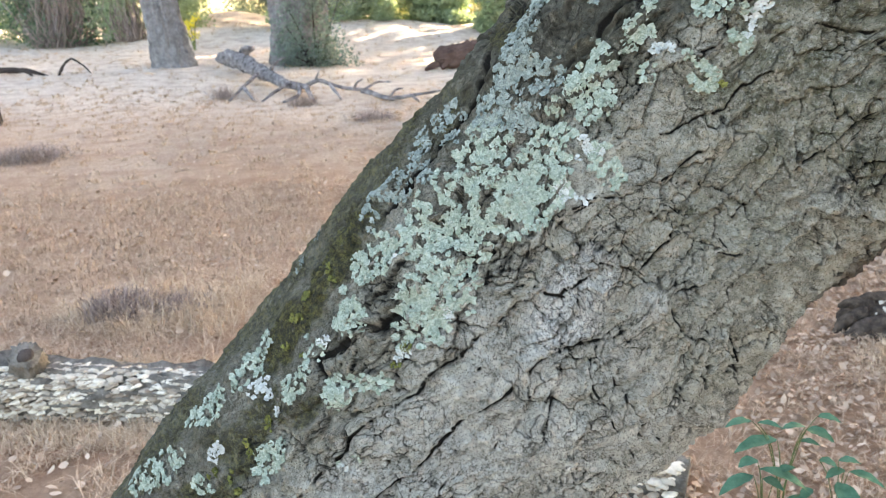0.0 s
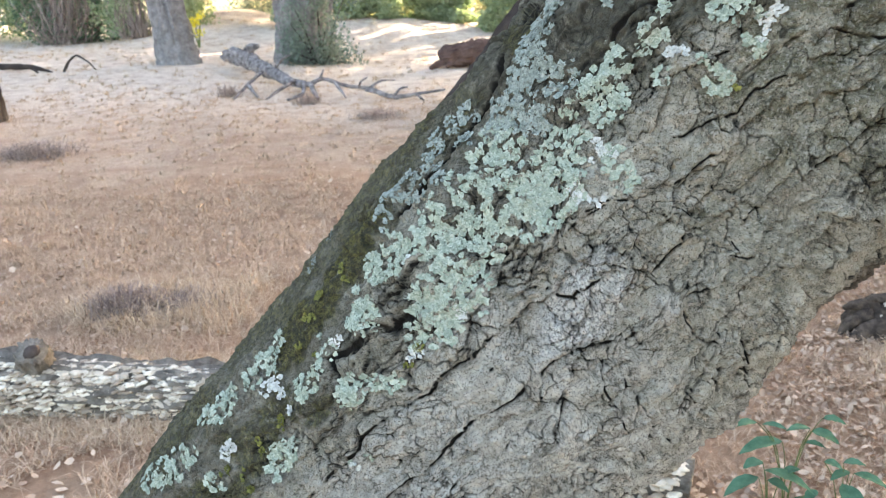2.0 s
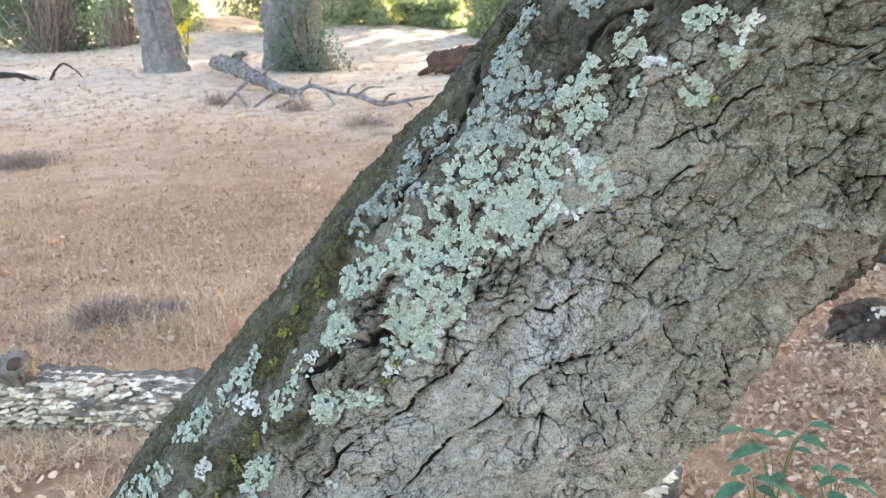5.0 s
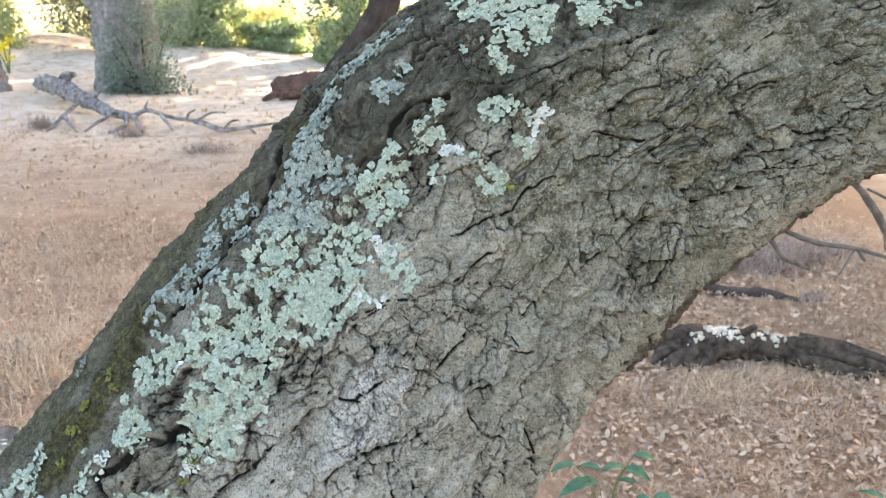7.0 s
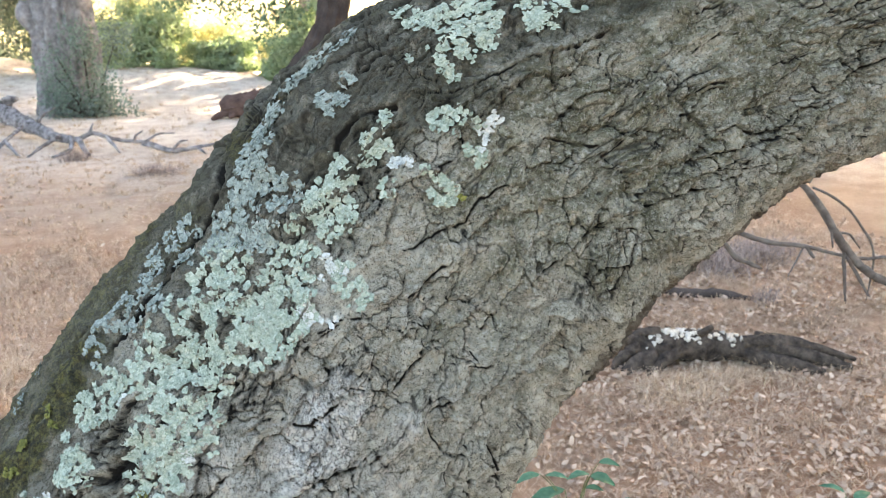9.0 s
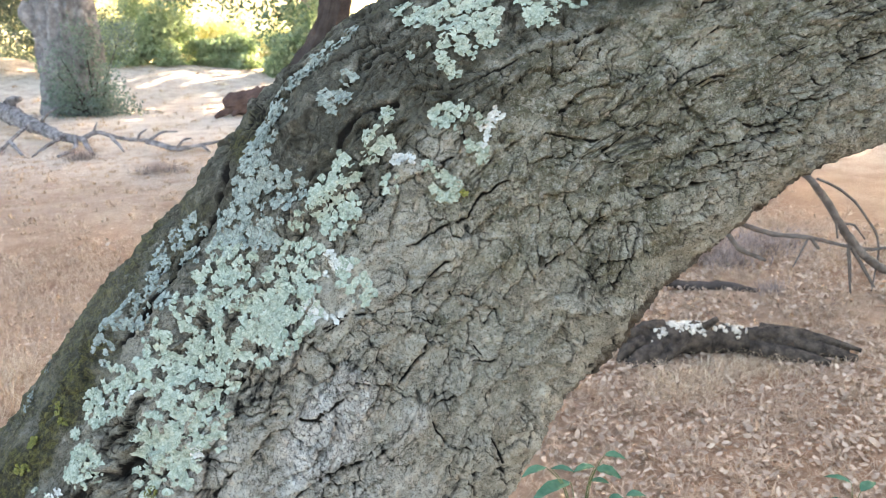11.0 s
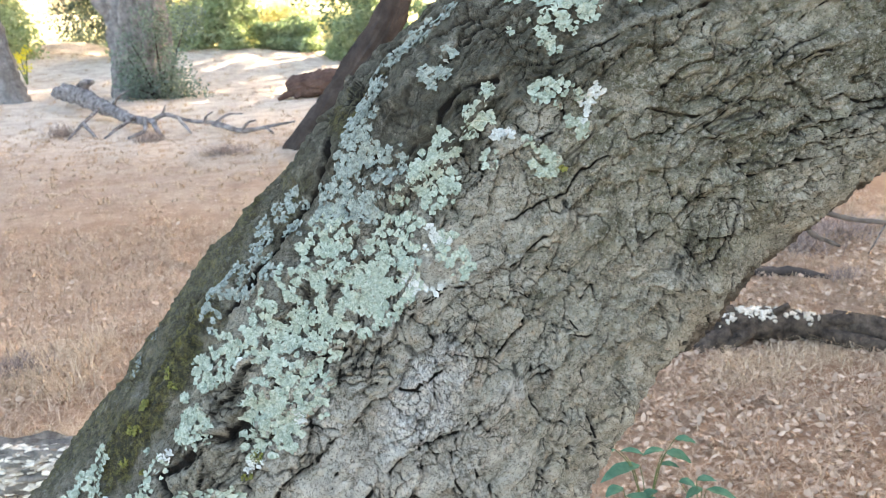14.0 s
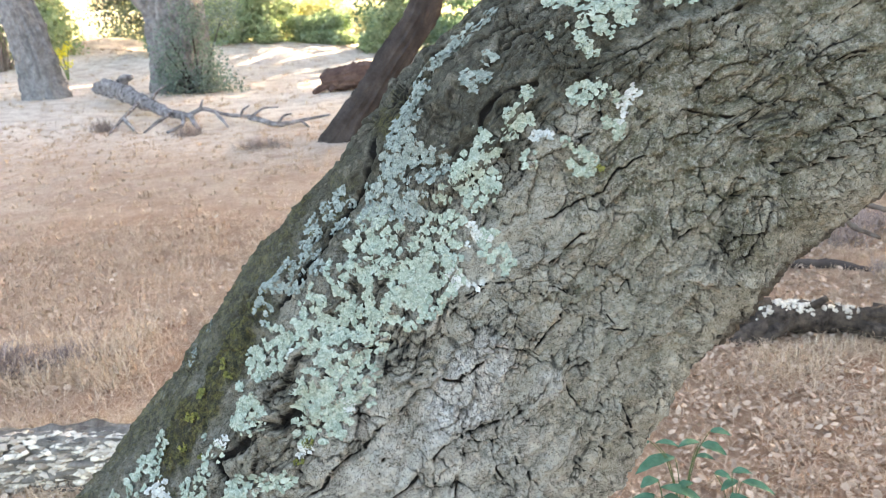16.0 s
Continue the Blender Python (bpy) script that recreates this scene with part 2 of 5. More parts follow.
def leaf_cloud(rng, centres, sizes, count, leaf, seed_flat=0.6):
    """Many small folded leaves scattered on uneven clumps: corners and triangles."""
    centres, sizes = np.asarray(centres, float), np.asarray(sizes, float)
    if sizes.ndim == 1:
        sizes = np.repeat(sizes[:, None], 3, 1)
    weight = np.prod(sizes, 1) ** (2 / 3)
    pick = rng.choice(len(centres), count, p=weight / weight.sum())
    d = rng.normal(size=(count, 3))
    d /= np.linalg.norm(d, axis=1)[:, None]
    rr = rng.random(count) ** 0.38 * (0.75 + 0.4 * rng.random(count))
    pos = centres[pick] + d * rr[:, None] * sizes[pick]
    ax = rng.normal(size=(count, 3)) + d * 0.6
    ax /= np.linalg.norm(ax, axis=1)[:, None]
    side = np.cross(ax, rng.normal(size=(count, 3)))
    side /= np.linalg.norm(side, axis=1)[:, None]
    up = np.cross(side, ax)
    ln = leaf * (0.6 + 0.8 * rng.random(count))[:, None]
    wd = ln * 0.3
    base, tip = pos - ax * ln / 2, pos + ax * ln / 2
    l, r = pos + side * wd + up * wd * 0.35, pos - side * wd + up * wd * 0.35
    verts = np.stack([base, r, tip, l], 1).reshape(-1, 3)
    k = np.arange(count)[:, None] * 4
    tris = np.concatenate([k + np.array([[0, 1, 2]]), k + np.array([[0, 2, 3]])])
    return verts, None, tris


# ---- the leaning oak ----
# rows up along the trunk: upper edge x, z; lower edge x, z; half depth towards the front
STATIONS = [
    (-1.02, -0.06, -0.40, -0.36, 0.24), (-0.84, 0.30, -0.36, 0.10, 0.22), (-0.65, 0.58, -0.24, 0.34, 0.20), (-0.47, 0.82, -0.12, 0.60, 0.19),
    (-0.314, 1.018, 0.030, 0.795, 0.185), (-0.229, 1.112, 0.116, 0.888, 0.183), (-0.150, 1.200, 0.203, 0.968, 0.18), (-0.075, 1.290, 0.288, 1.030, 0.175),
    (-0.005, 1.365, 0.344, 1.083, 0.160), (0.058, 1.428, 0.392, 1.155, 0.145), (0.121, 1.493, 0.430, 1.208, 0.130), (0.160, 1.535, 0.464, 1.230, 0.122),
    (0.223, 1.583, 0.489, 1.261, 0.122), (0.283, 1.616, 0.516, 1.302, 0.126), (0.403, 1.665, 0.590, 1.361, 0.130),
]
STATIONS += [(0.527, 1.716, 0.704, 1.429, 0.130), (0.656, 1.763, 0.800, 1.458, 0.130), (0.82, 1.83, 0.95, 1.50, 0.125), (1.10, 1.95, 1.25, 1.62, 0.12),
             (1.60, 2.20, 1.72, 1.90, 0.11), (2.30, 2.70, 2.42, 2.44, 0.10)]
SQUARE = 2.4


def smoothed(u, x, y, width):
    v = np.interp(u, x, y)
    n = max(1, int(width / (u[1] - u[0])))
    ker = np.hanning(2 * n + 3)[1:-1]
    return np.convolve(np.pad(v, n, mode="reflect", reflect_type="odd"), ker / ker.sum(), "valid")


def trunk_surface(du=0.0014, dv=0.0013):
    """The trunk's grid: lengths along it, lengths round it, places without relief, and outward directions."""
    st = np.array(STATIONS)
    mid = (st[:, 0:2] + st[:, 2:4]) / 2
    at = np.r_[0, np.cumsum(np.linalg.norm(np.diff(mid, axis=0), axis=1))]
    at = at + -0.0147                                          # lengths are told from a mark near the ground
    fine = np.arange(at[0], at[-1], 0.004)
    cols = [smoothed(fine, at, st[:, k], 0.05) for k in range(5)]
    near0, near1 = 1.14, 2.46
    u = np.concatenate([np.arange(at[0], near0, 0.012), np.arange(near0, near1, du), np.arange(near1, fine[-1], 0.012)])
    lx, lz, rx, rz, depth = [np.interp(u, fine, c) for c in cols]
    ang = np.linspace(0, 2 * np.pi, 1441)
    c, s = np.cos(ang), np.sin(ang)
    q0, d0 = -np.sign(c) * np.abs(c) ** (2 / SQUARE), np.sign(s) * np.abs(s) ** (2 / SQUARE)
    arc = np.r_[0, np.cumsum(np.hypot(np.diff(q0) * 0.21, np.diff(d0) * np.where(s[1:] > 0, 0.15, 0.2)))]
    half = arc[720]
    v = np.concatenate([np.arange(0, half + 0.05, dv), np.arange(half + 0.05, arc[-1] - 0.06, 0.010), np.arange(arc[-1] - 0.06, arc[-1] - dv, dv)])
    q, d = np.interp(v, arc, q0), np.interp(v, arc, d0)
    x = lx[:, None] * (1 - q) / 2 + rx[:, None] * (1 + q) / 2
    z = lz[:, None] * (1 - q) / 2 + rz[:, None] * (1 + q) / 2
    y = 1.02 - 0.04 * q[None, :] - np.where(d > 0, depth[:, None], 0.20) * d[None, :]
    P = np.stack([x, y, z], -1)
    gu = np.gradient(P, axis=0)
    gv = np.roll(P, -1, 1) - np.roll(P, 1, 1)
    N = np.cross(gu, gv)
    N /= np.linalg.norm(N, axis=2)[..., None] + 1e-12
    if (N[len(u) // 2, :, 1] * d).mean() > 0:
        N = -N
    return u, v, q, P, N


# fissures of the bark: points along and round the trunk; deep ones, then plainer plate edges, then fine checks
DEEP = [
    [(2.075, 0.189), (2.099, 0.195), (2.114, 0.195), (2.138, 0.201)],
    [(2.255, 0.375), (2.279, 0.381), (2.297, 0.369), (2.315, 0.363), (2.336, 0.360), (2.360, 0.360), (2.45, 0.37)],
    [(2.045, 0.363), (2.057, 0.369), (2.078, 0.372), (2.102, 0.381), (2.126, 0.390), (2.147, 0.402), (2.156, 0.393)],
    [(1.940, 0.354), (1.958, 0.354), (1.982, 0.360), (2.009, 0.357), (2.024, 0.357), (2.042, 0.360)],
    [(1.982, 0.396), (1.997, 0.393), (2.012, 0.399), (2.030, 0.414), (2.048, 0.423)],
    [(1.754, 0.276), (1.763, 0.291), (1.769, 0.306), (1.772, 0.315), (1.799, 0.315), (1.817, 0.318), (1.844, 0.309)],
    [(1.892, 0.447), (1.913, 0.447), (1.940, 0.447), (1.976, 0.459)], [(1.934, 0.396), (1.961, 0.423), (1.985, 0.459), (2.003, 0.477)],
]
LONG = [
    [(1.360, 0.228), (1.415, 0.231), (1.448, 0.231), (1.466, 0.225), (1.499, 0.228), (1.529, 0.234), (1.550, 0.240), (1.568, 0.234), (1.607, 0.243), (1.631, 0.243), (1.664, 0.249)],
    [(1.420, 0.285), (1.481, 0.291), (1.523, 0.291), (1.547, 0.288), (1.574, 0.294), (1.607, 0.297), (1.655, 0.300)], [(1.655, 0.300), (1.673, 0.306), (1.691, 0.315), (1.712, 0.333), (1.736, 0.339)],
    [(1.797, 0.412), (1.787, 0.417), (1.781, 0.429), (1.769, 0.456), (1.748, 0.483), (1.727, 0.507)],
]
PLATE = [
    [(2.225, 0.444), (2.249, 0.441), (2.267, 0.423), (2.285, 0.417), (2.312, 0.420), (2.345, 0.423)], [(2.174, 0.345), (2.192, 0.351), (2.198, 0.366), (2.231, 0.390), (2.249, 0.384), (2.258, 0.375)],
    [(2.159, 0.363), (2.192, 0.381), (2.210, 0.384), (2.228, 0.393), (2.258, 0.426)], [(2.147, 0.378), (2.171, 0.396), (2.201, 0.411), (2.231, 0.420)],
    [(2.042, 0.312), (2.060, 0.306), (2.078, 0.303), (2.108, 0.297)], [(2.036, 0.258), (2.051, 0.273), (2.066, 0.288), (2.087, 0.297)], [(2.165, 0.294), (2.192, 0.300), (2.213, 0.306), (2.228, 0.312)],
    [(2.195, 0.258), (2.222, 0.255), (2.240, 0.264)], [(1.883, 0.249), (1.904, 0.255), (1.928, 0.267), (1.961, 0.264), (1.982, 0.270), (2.000, 0.279)],
]
PLATE += [
    [(1.844, 0.264), (1.853, 0.276), (1.868, 0.282), (1.892, 0.282), (1.904, 0.291), (1.919, 0.297)], [(1.727, 0.234), (1.742, 0.240), (1.748, 0.231), (1.784, 0.237), (1.796, 0.243)],
    [(1.712, 0.273), (1.721, 0.273), (1.736, 0.279), (1.748, 0.282)], [(1.688, 0.234), (1.703, 0.249), (1.706, 0.264), (1.715, 0.276)], [(1.727, 0.414), (1.736, 0.402), (1.751, 0.399), (1.760, 0.402), (1.772, 0.423), (1.787, 0.429)],
    [(1.769, 0.357), (1.760, 0.369), (1.754, 0.384), (1.757, 0.396)], [(1.835, 0.414), (1.847, 0.417), (1.871, 0.420), (1.883, 0.417)], [(1.856, 0.402), (1.877, 0.423), (1.898, 0.453)],
    [(1.694, 0.414), (1.676, 0.417), (1.643, 0.423), (1.625, 0.426), (1.598, 0.441)], [(1.652, 0.435), (1.649, 0.453), (1.661, 0.456), (1.682, 0.453), (1.694, 0.468)],
]
CHECK = [
    [(2.201, 0.216), (2.216, 0.225), (2.243, 0.225)], [(2.249, 0.315), (2.270, 0.318), (2.294, 0.321)], [(2.141, 0.300), (2.162, 0.315), (2.177, 0.315)], [(2.276, 0.351), (2.279, 0.369), (2.276, 0.378)],
    [(2.309, 0.333), (2.318, 0.351), (2.321, 0.360)], [(2.123, 0.207), (2.120, 0.216), (2.111, 0.222)], [(2.078, 0.273), (2.087, 0.294)], [(2.024, 0.357), (2.039, 0.375), (2.069, 0.396), (2.084, 0.411)],
    [(2.084, 0.426), (2.093, 0.444), (2.084, 0.456)], [(2.108, 0.381), (2.114, 0.402), (2.123, 0.399)], [(1.901, 0.390), (1.922, 0.393), (1.937, 0.387), (1.946, 0.384)], [(1.832, 0.288), (1.838, 0.303), (1.841, 0.315)],
    [(1.862, 0.291), (1.874, 0.306), (1.883, 0.324), (1.901, 0.321)], [(1.856, 0.327), (1.868, 0.336), (1.874, 0.348), (1.889, 0.348), (1.916, 0.345)],
]
CHECK += [
    [(1.769, 0.228), (1.784, 0.234), (1.796, 0.237), (1.808, 0.249), (1.820, 0.261)], [(1.826, 0.345), (1.835, 0.363), (1.847, 0.375), (1.874, 0.387)], [(1.847, 0.348), (1.838, 0.357)], [(1.850, 0.354), (1.844, 0.366)],
    [(1.820, 0.453), (1.805, 0.474), (1.787, 0.468)], [(1.778, 0.354), (1.793, 0.363), (1.811, 0.372)], [(1.601, 0.267), (1.610, 0.261), (1.616, 0.264)], [(1.673, 0.333), (1.664, 0.348), (1.652, 0.369), (1.637, 0.402)],
    [(1.685, 0.354), (1.676, 0.366), (1.682, 0.381)], [(1.532, 0.255), (1.538, 0.276)], [(1.562, 0.324), (1.547, 0.330)], [(1.700, 0.417), (1.697, 0.426), (1.706, 0.450)],
    [(1.961, 0.117), (1.979, 0.120), (1.997, 0.114), (2.015, 0.114)], [(1.988, 0.159), (2.003, 0.171), (2.024, 0.180), (2.051, 0.186), (2.081, 0.189)],
]
# broad dark folds near the mossy upper side
FOLDS = [[(1.838, 0.060), (1.817, 0.080), (1.778, 0.086), (1.724, 0.092), (1.688, 0.100), (1.640, 0.098)], [(1.901, 0.147), (1.913, 0.141), (1.931, 0.138), (1.961, 0.153)], [(1.499, 0.177), (1.511, 0.153), (1.556, 0.165)]]
FISSURES = [(p, 0.0029, 0.0080, 0.42) for p in DEEP] + [(p, 0.0028, 0.0062, 0.34) for p in LONG] + [(p, 0.0021, 0.0050, 0.40) for p in PLATE] + [(p, 0.0017, 0.0036, 0.2) for p in CHECK] + [(p, 0.0055, 0.0085, 0.2) for p in FOLDS]
# swellings: along, round, size, height
KNOTS = [(1.748, 0.430, 0.030, 0.010), (1.757, 0.345, 0.020, 0.008), (1.822, 0.458, 0.030, 0.008), (1.80, 0.285, 0.055, 0.007), (1.73, 0.30, 0.05, 0.006), (1.62, 0.36, 0.06, 0.006)]
HOLLOWS = [(1.591, 0.174, 0.026, 0.017, 0.009), (1.570, 0.167, 0.016, 0.005, 0.015), (1.612, 0.176, 0.016, 0.010, 0.006)]


def trunk_relief(u, v, q):
    """Height of the bark over the smooth trunk, and where it is cracked, mossy, green with algae, pale or crusted."""
    v_way = np.where(v > 0.9, v - v[-1] - (v[1] - v[0]), v)          # below nought on the far side of the upper edge
    U, V = np.meshgrid(u, v_way, indexing="ij")
    Q = np.broadcast_to(q[None, :], U.shape)
    wu, wv = fbm(U * 14, V * 14, 3, 3), fbm(U * 14 + 9, V * 14 + 4, 5, 3)
    w2u, w2v = fbm(U * 48, V * 48, 41, 3), fbm(U * 48 + 5, V * 48 + 2, 43, 3)
    w3u, w3v = fbm(U * 170, V * 170, 45, 3), fbm(U * 170 + 5, V * 170 + 2, 47, 3)
    jit = fbm(U * 28, V * 28, 101, 4)
    soft = np.exp(-(((U - 1.712) / 0.060) ** 2 + ((V - 0.283) / 0.036) ** 2))
    left = ramp(0.17 - V + 0.03 * wu, 0.0, 0.06) * (1 - 0.7 * ramp(U, 1.68, 1.85))             # the damp upper side has soft, shallow bark
    h = fbm(U * 6, V * 12, 11, 3) * 0.011 + fbm(U * 17, V * 25, 12, 3) * 0.0060 + fbm(U * 50, V * 60, 13, 3) * 0.0024
    # scarps where one layer of bark overlaps the next, wandering along the trunk
    crease = np.zeros(U.shape)
    for fu, fv, seed, high, wide in ((9, 24, 15, 0.0026, 0.0013), (20, 44, 16, 0.0017, 0.0010)):
        f = fbm(U * fu + wu * 0.5, (V + 0.10 * (U - 1.8)) * fv + wv * 0.6, seed, 4)
        slope = np.hypot(np.gradient(f, u, axis=0), np.gradient(f, axis=1) / (v[1] - v[0]))
        far = f / (slope + 6.0)                              # metres from the line
        here = ramp(fbm(U * 8, V * 11, seed + 5, 2), -0.25, 0.15) * (1 - 0.5 * left)
        line = np.exp(-(far / wide) ** 2) * here * ramp(fbm(U * 30, V * 30, seed + 9, 3), -0.30, 0.15)
        h = h - high * np.tanh(far / 0.0022) * here - 0.6 * high * line
        crease = np.maximum(crease, line)
    # overlapping plates, longer along the trunk, each a low cushion with a lip at its lower edge
    flow = V + 0.10 * (U - 1.8) * ramp(U, 1.75, 2.1)
    e1, r1, _, oy = cells(U / 0.048 + wu * 0.75 + w2u * 0.30 + w3u * 0.03, flow / 0.029 + wv * 0.75 + w2v * 0.30 + w3v * 0.03, 21)
    keep1 = ramp(fbm(U * 11 + 3, V * 15, 31, 3) - 0.5 * left, -0.22, 0.10)
    crack1 = (1 - ramp(e1, 0.006, 0.062 + 0.04 * w2u)) * keep1
    h = h + 0.0042 * (r1 - 0.5) + 0.0056 * oy * (0.35 + 0.65 * keep1) + 0.0016 * ramp(e1, 0.0, 0.4) * keep1 - 0.0034 * crack1
    # middle plates
    e2, r2, _, oy2 = cells(U / 0.0205 + w2u * 0.50 + wu * 1.3 + w3u * 0.07, flow / 0.0140 + w2v * 0.50 + wv * 1.3 + w3v * 0.07, 51)
    keep2 = ramp(fbm(U * 26, V * 26, 61, 3) - 0.5 * left, -0.12, 0.18)
    crack2 = (1 - ramp(e2, 0.012, 0.115)) * keep2
    h = h + 0.0014 * (r2 - 0.5) + 0.0028 * oy2 * (0.3 + 0.7 * keep2) + 0.0008 * ramp(e2, 0.0, 0.4) - 0.0022 * crack2
    # small checks across the grain, thickest on the pale worn swelling
    e3, r3, _, oy3 = cells((U * 0.9 + V * 0.35) / 0.0078 + w2u * 0.7 + w3u * 0.14, (V * 0.9 - U * 0.35) / (0.0085 + 0.006 * soft) + w2v * 0.7 + w3v * 0.10, 71)
    keep3 = np.maximum(0.55 * ramp(fbm(U * 32 + 8, V * 32, 81, 3), 0.0, 0.3) * (1 - left), soft)
    crack3 = (1 - ramp(e3, 0.02, 0.17)) * keep3
    h = h + 0.0004 * (r3 - 0.5) + 0.0012 * oy3 - 0.0016 * crack3
    # flaky grain
    h = h + w3u * 0.0022 + fbm(U * 420, V * 420, 93, 3) * 0.0016 + w2v * 0.0026 + np.abs(fbm(U * 110, V * 150, 95, 3)) * 0.0016
    crack_shade = np.clip((0.50 * crack1 + 0.50 * crack2 + 0.52 * crease) * (1 - 0.55 * soft) + 0.46 * crack3, 0, 1)
    for pts, width, deep, lipped in FISSURES:
        pts = np.array(pts)
        i0, i1 = np.searchsorted(u, [pts[:, 0].min() - 0.035, pts[:, 0].max() + 0.035])
        j0, j1 = np.searchsorted(v, [pts[:, 1].min() - 0.035, pts[:, 1].max() + 0.035])
        at = (slice(i0, i1), slice(j0, j1))
        dist, side, end = np.full(U[at].shape, 9.0), np.zeros(U[at].shape), np.zeros(U[at].shape)
        seg = np.r_[0, np.cumsum(np.hypot(*np.diff(pts, axis=0).T))]
        for n, ((u0, v0), (u1, v1)) in enumerate(zip(pts[:-1], pts[1:])):
            k = np.clip(((U[at] - u0) * (u1 - u0) + (V[at] - v0) * (v1 - v0)) / ((u1 - u0) ** 2 + (v1 - v0) ** 2), 0, 1)
            a = U[at] - u0 - k * (u1 - u0) + w2u[at] * 0.0042 + w3u[at] * 0.0012
            b = V[at] - v0 - k * (v1 - v0) + w2v[at] * 0.0042 + w3v[at] * 0.0012
            d = np.hypot(a, b)
            near = d < dist
            side, end = np.where(near, np.sign(b), side), np.where(near, (seg[n] + k * (seg[n + 1] - seg[n])) / seg[-1], end)
            dist = np.minimum(dist, d)
        taper = (0.55 + 0.45 * np.sin(np.pi * np.clip(end, 0.04, 0.96)) ** 0.5) * (1 + 0.5 * w2u[at])
        cut = 1 - ramp(dist, 0.0, width * taper)
        lip = np.exp(-((dist - width * 1.6) / (width * 3.0)) ** 2)
        h[at] += -deep * taper * cut + lipped * deep * lip * (0.5 - 0.8 * side)
        crack_shade[at] = np.maximum(crack_shade[at], np.clip(cut * 1.3, 0, 1) * taper)
    for u0, v0, size, high in KNOTS:
        d = np.hypot(U - u0 + wu * 0.012, V - v0 + wv * 0.012) / size
        ring = np.sin(d * 16 + jit * 3) * np.exp(-(d / 0.8) ** 2) if size < 0.04 else 0.0
        h = h + high * np.exp(-(d / 0.8) ** 2) + 0.0008 * ring
    for u0, v0, su, sv, deep in HOLLOWS:
        d = np.hypot((U - u0 + wu * 0.022 + w2u * 0.012) / su, (V - v0 + wv * 0.022 + w2v * 0.012) / sv)
        h = h - deep * (1 - ramp(d, 0.25, 1.0)) * (1 + 1.2 * jit)
        # the hollow's shade is painted in as well, patchily, through the same mask
        crack_shade = np.maximum(crack_shade, 0.62 * (1 - ramp(d + 0.7 * jit + 0.4 * w2u, 0.35, 0.95)))
    moss = ramp(-Q + jit * 0.20 + wu * 0.12 - 0.20 * ramp(U, 1.62, 1.85), 0.78, 0.95) * 0.62
    band = np.exp(-(((U - 1.555) / 0.13) ** 4 + ((V - 0.088 + 0.12 * (U - 1.555)) / 0.032) ** 4))
    moss = np.maximum(moss, 0.9 * ramp(band + jit * 0.75 + w2u * 0.2, 0.45, 1.0))
    low = np.exp(-(((U - 1.37) / 0.14) ** 4 + ((V - 0.158) / 0.040) ** 4))
    moss = np.maximum(moss, 0.75 * ramp(low + jit * 1.1 + w2u * 0.3, 0.75, 1.15))
    moss = np.maximum(moss, 0.7 * ramp(np.exp(-(((U - 1.86) / 0.12) ** 2 + ((V - 0.045) / 0.05) ** 2)) + jit * 0.6, 0.5, 0.95))
    h = h + moss * (0.0012 * np.abs(w3u) + 0.0010 * fbm(U * 260, V * 260, 97, 2))
    algae = ramp(np.exp(-(((U - 2.14) / 0.27) ** 2 + ((V - 0.28) / 0.17) ** 2)) + jit * 0.5, 0.2, 0.8)
    pale = np.maximum(ramp(soft + jit * 0.30, 0.15, 0.7), 0.50 * ramp(1.80 - U + jit * 0.15, 0.0, 0.22) * ramp(V + jit * 0.06, 0.18, 0.27))
    pale = np.maximum(pale, 0.5 * ramp(np.exp(-(((U - 1.757) / 0.022) ** 2 + ((V - 0.345) / 0.02) ** 2)) + jit * 0.2, 0.3, 0.8))
    damp = ramp(0.150 - V + jit * 0.05 + 0.07 * ramp(U, 1.75, 1.95), 0.0, 0.06) * (0.75 + 0.25 * ramp(U, 1.6, 1.85))
    damp = np.maximum(damp, 0.72 * ramp(np.exp(-(((U - 1.78) / 0.20) ** 2 + ((V - 0.15) / 0.075) ** 2)) + jit * 0.35, 0.35, 0.85))
    damp = np.maximum(damp, 0.72 * ramp(0.235 - V + jit * 0.06, 0.0, 0.07) * ramp(1.63 - U + jit * 0.12, 0.0, 0.12))
    under_shade = ramp(Q + jit * 0.06, 0.86, 0.95) * ramp(U, 1.65, 1.95)
    crust = ramp(fbm(U * 12 + 4, V * 12, 121, 3), -0.1, 0.4) * 0.8
    return h, {"crack_shade": crack_shade, "moss": moss, "algae": algae, "pale": pale, "crust": crust, "damp": damp, "under_shade": under_shade}


tu, tv, tq, trunk_base, trunk_out = trunk_surface(0.0013, 0.0013)
trunk_h, trunk_masks = trunk_relief(tu, tv, tq)
trunk_skin = trunk_base + trunk_out * trunk_h[..., None]
oak = thing("leaning_oak", (-0.62, 1.02, 0.0), "leaning oak with grey fissured bark, moss and pale lichen", "tree")


def build_trunk():
    rows, cols = len(tu), len(tv)
    off = np.array(oak.location)
    verts = np.concatenate([trunk_skin.reshape(-1, 3), trunk_skin[-1].mean(0)[None]]) - off
    top = (rows - 1) * cols
    ring = np.arange(cols)
    tris = np.stack([np.full(cols, rows * cols), top + (ring + 1) % cols, top + ring], 1)
    quads = grid_faces(rows, cols)[:, ::-1]
    me = mesh_of("trunk", verts, quads, tris)
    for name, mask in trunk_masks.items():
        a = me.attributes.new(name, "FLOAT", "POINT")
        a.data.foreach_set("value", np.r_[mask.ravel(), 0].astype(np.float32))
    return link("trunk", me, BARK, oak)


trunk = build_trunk()


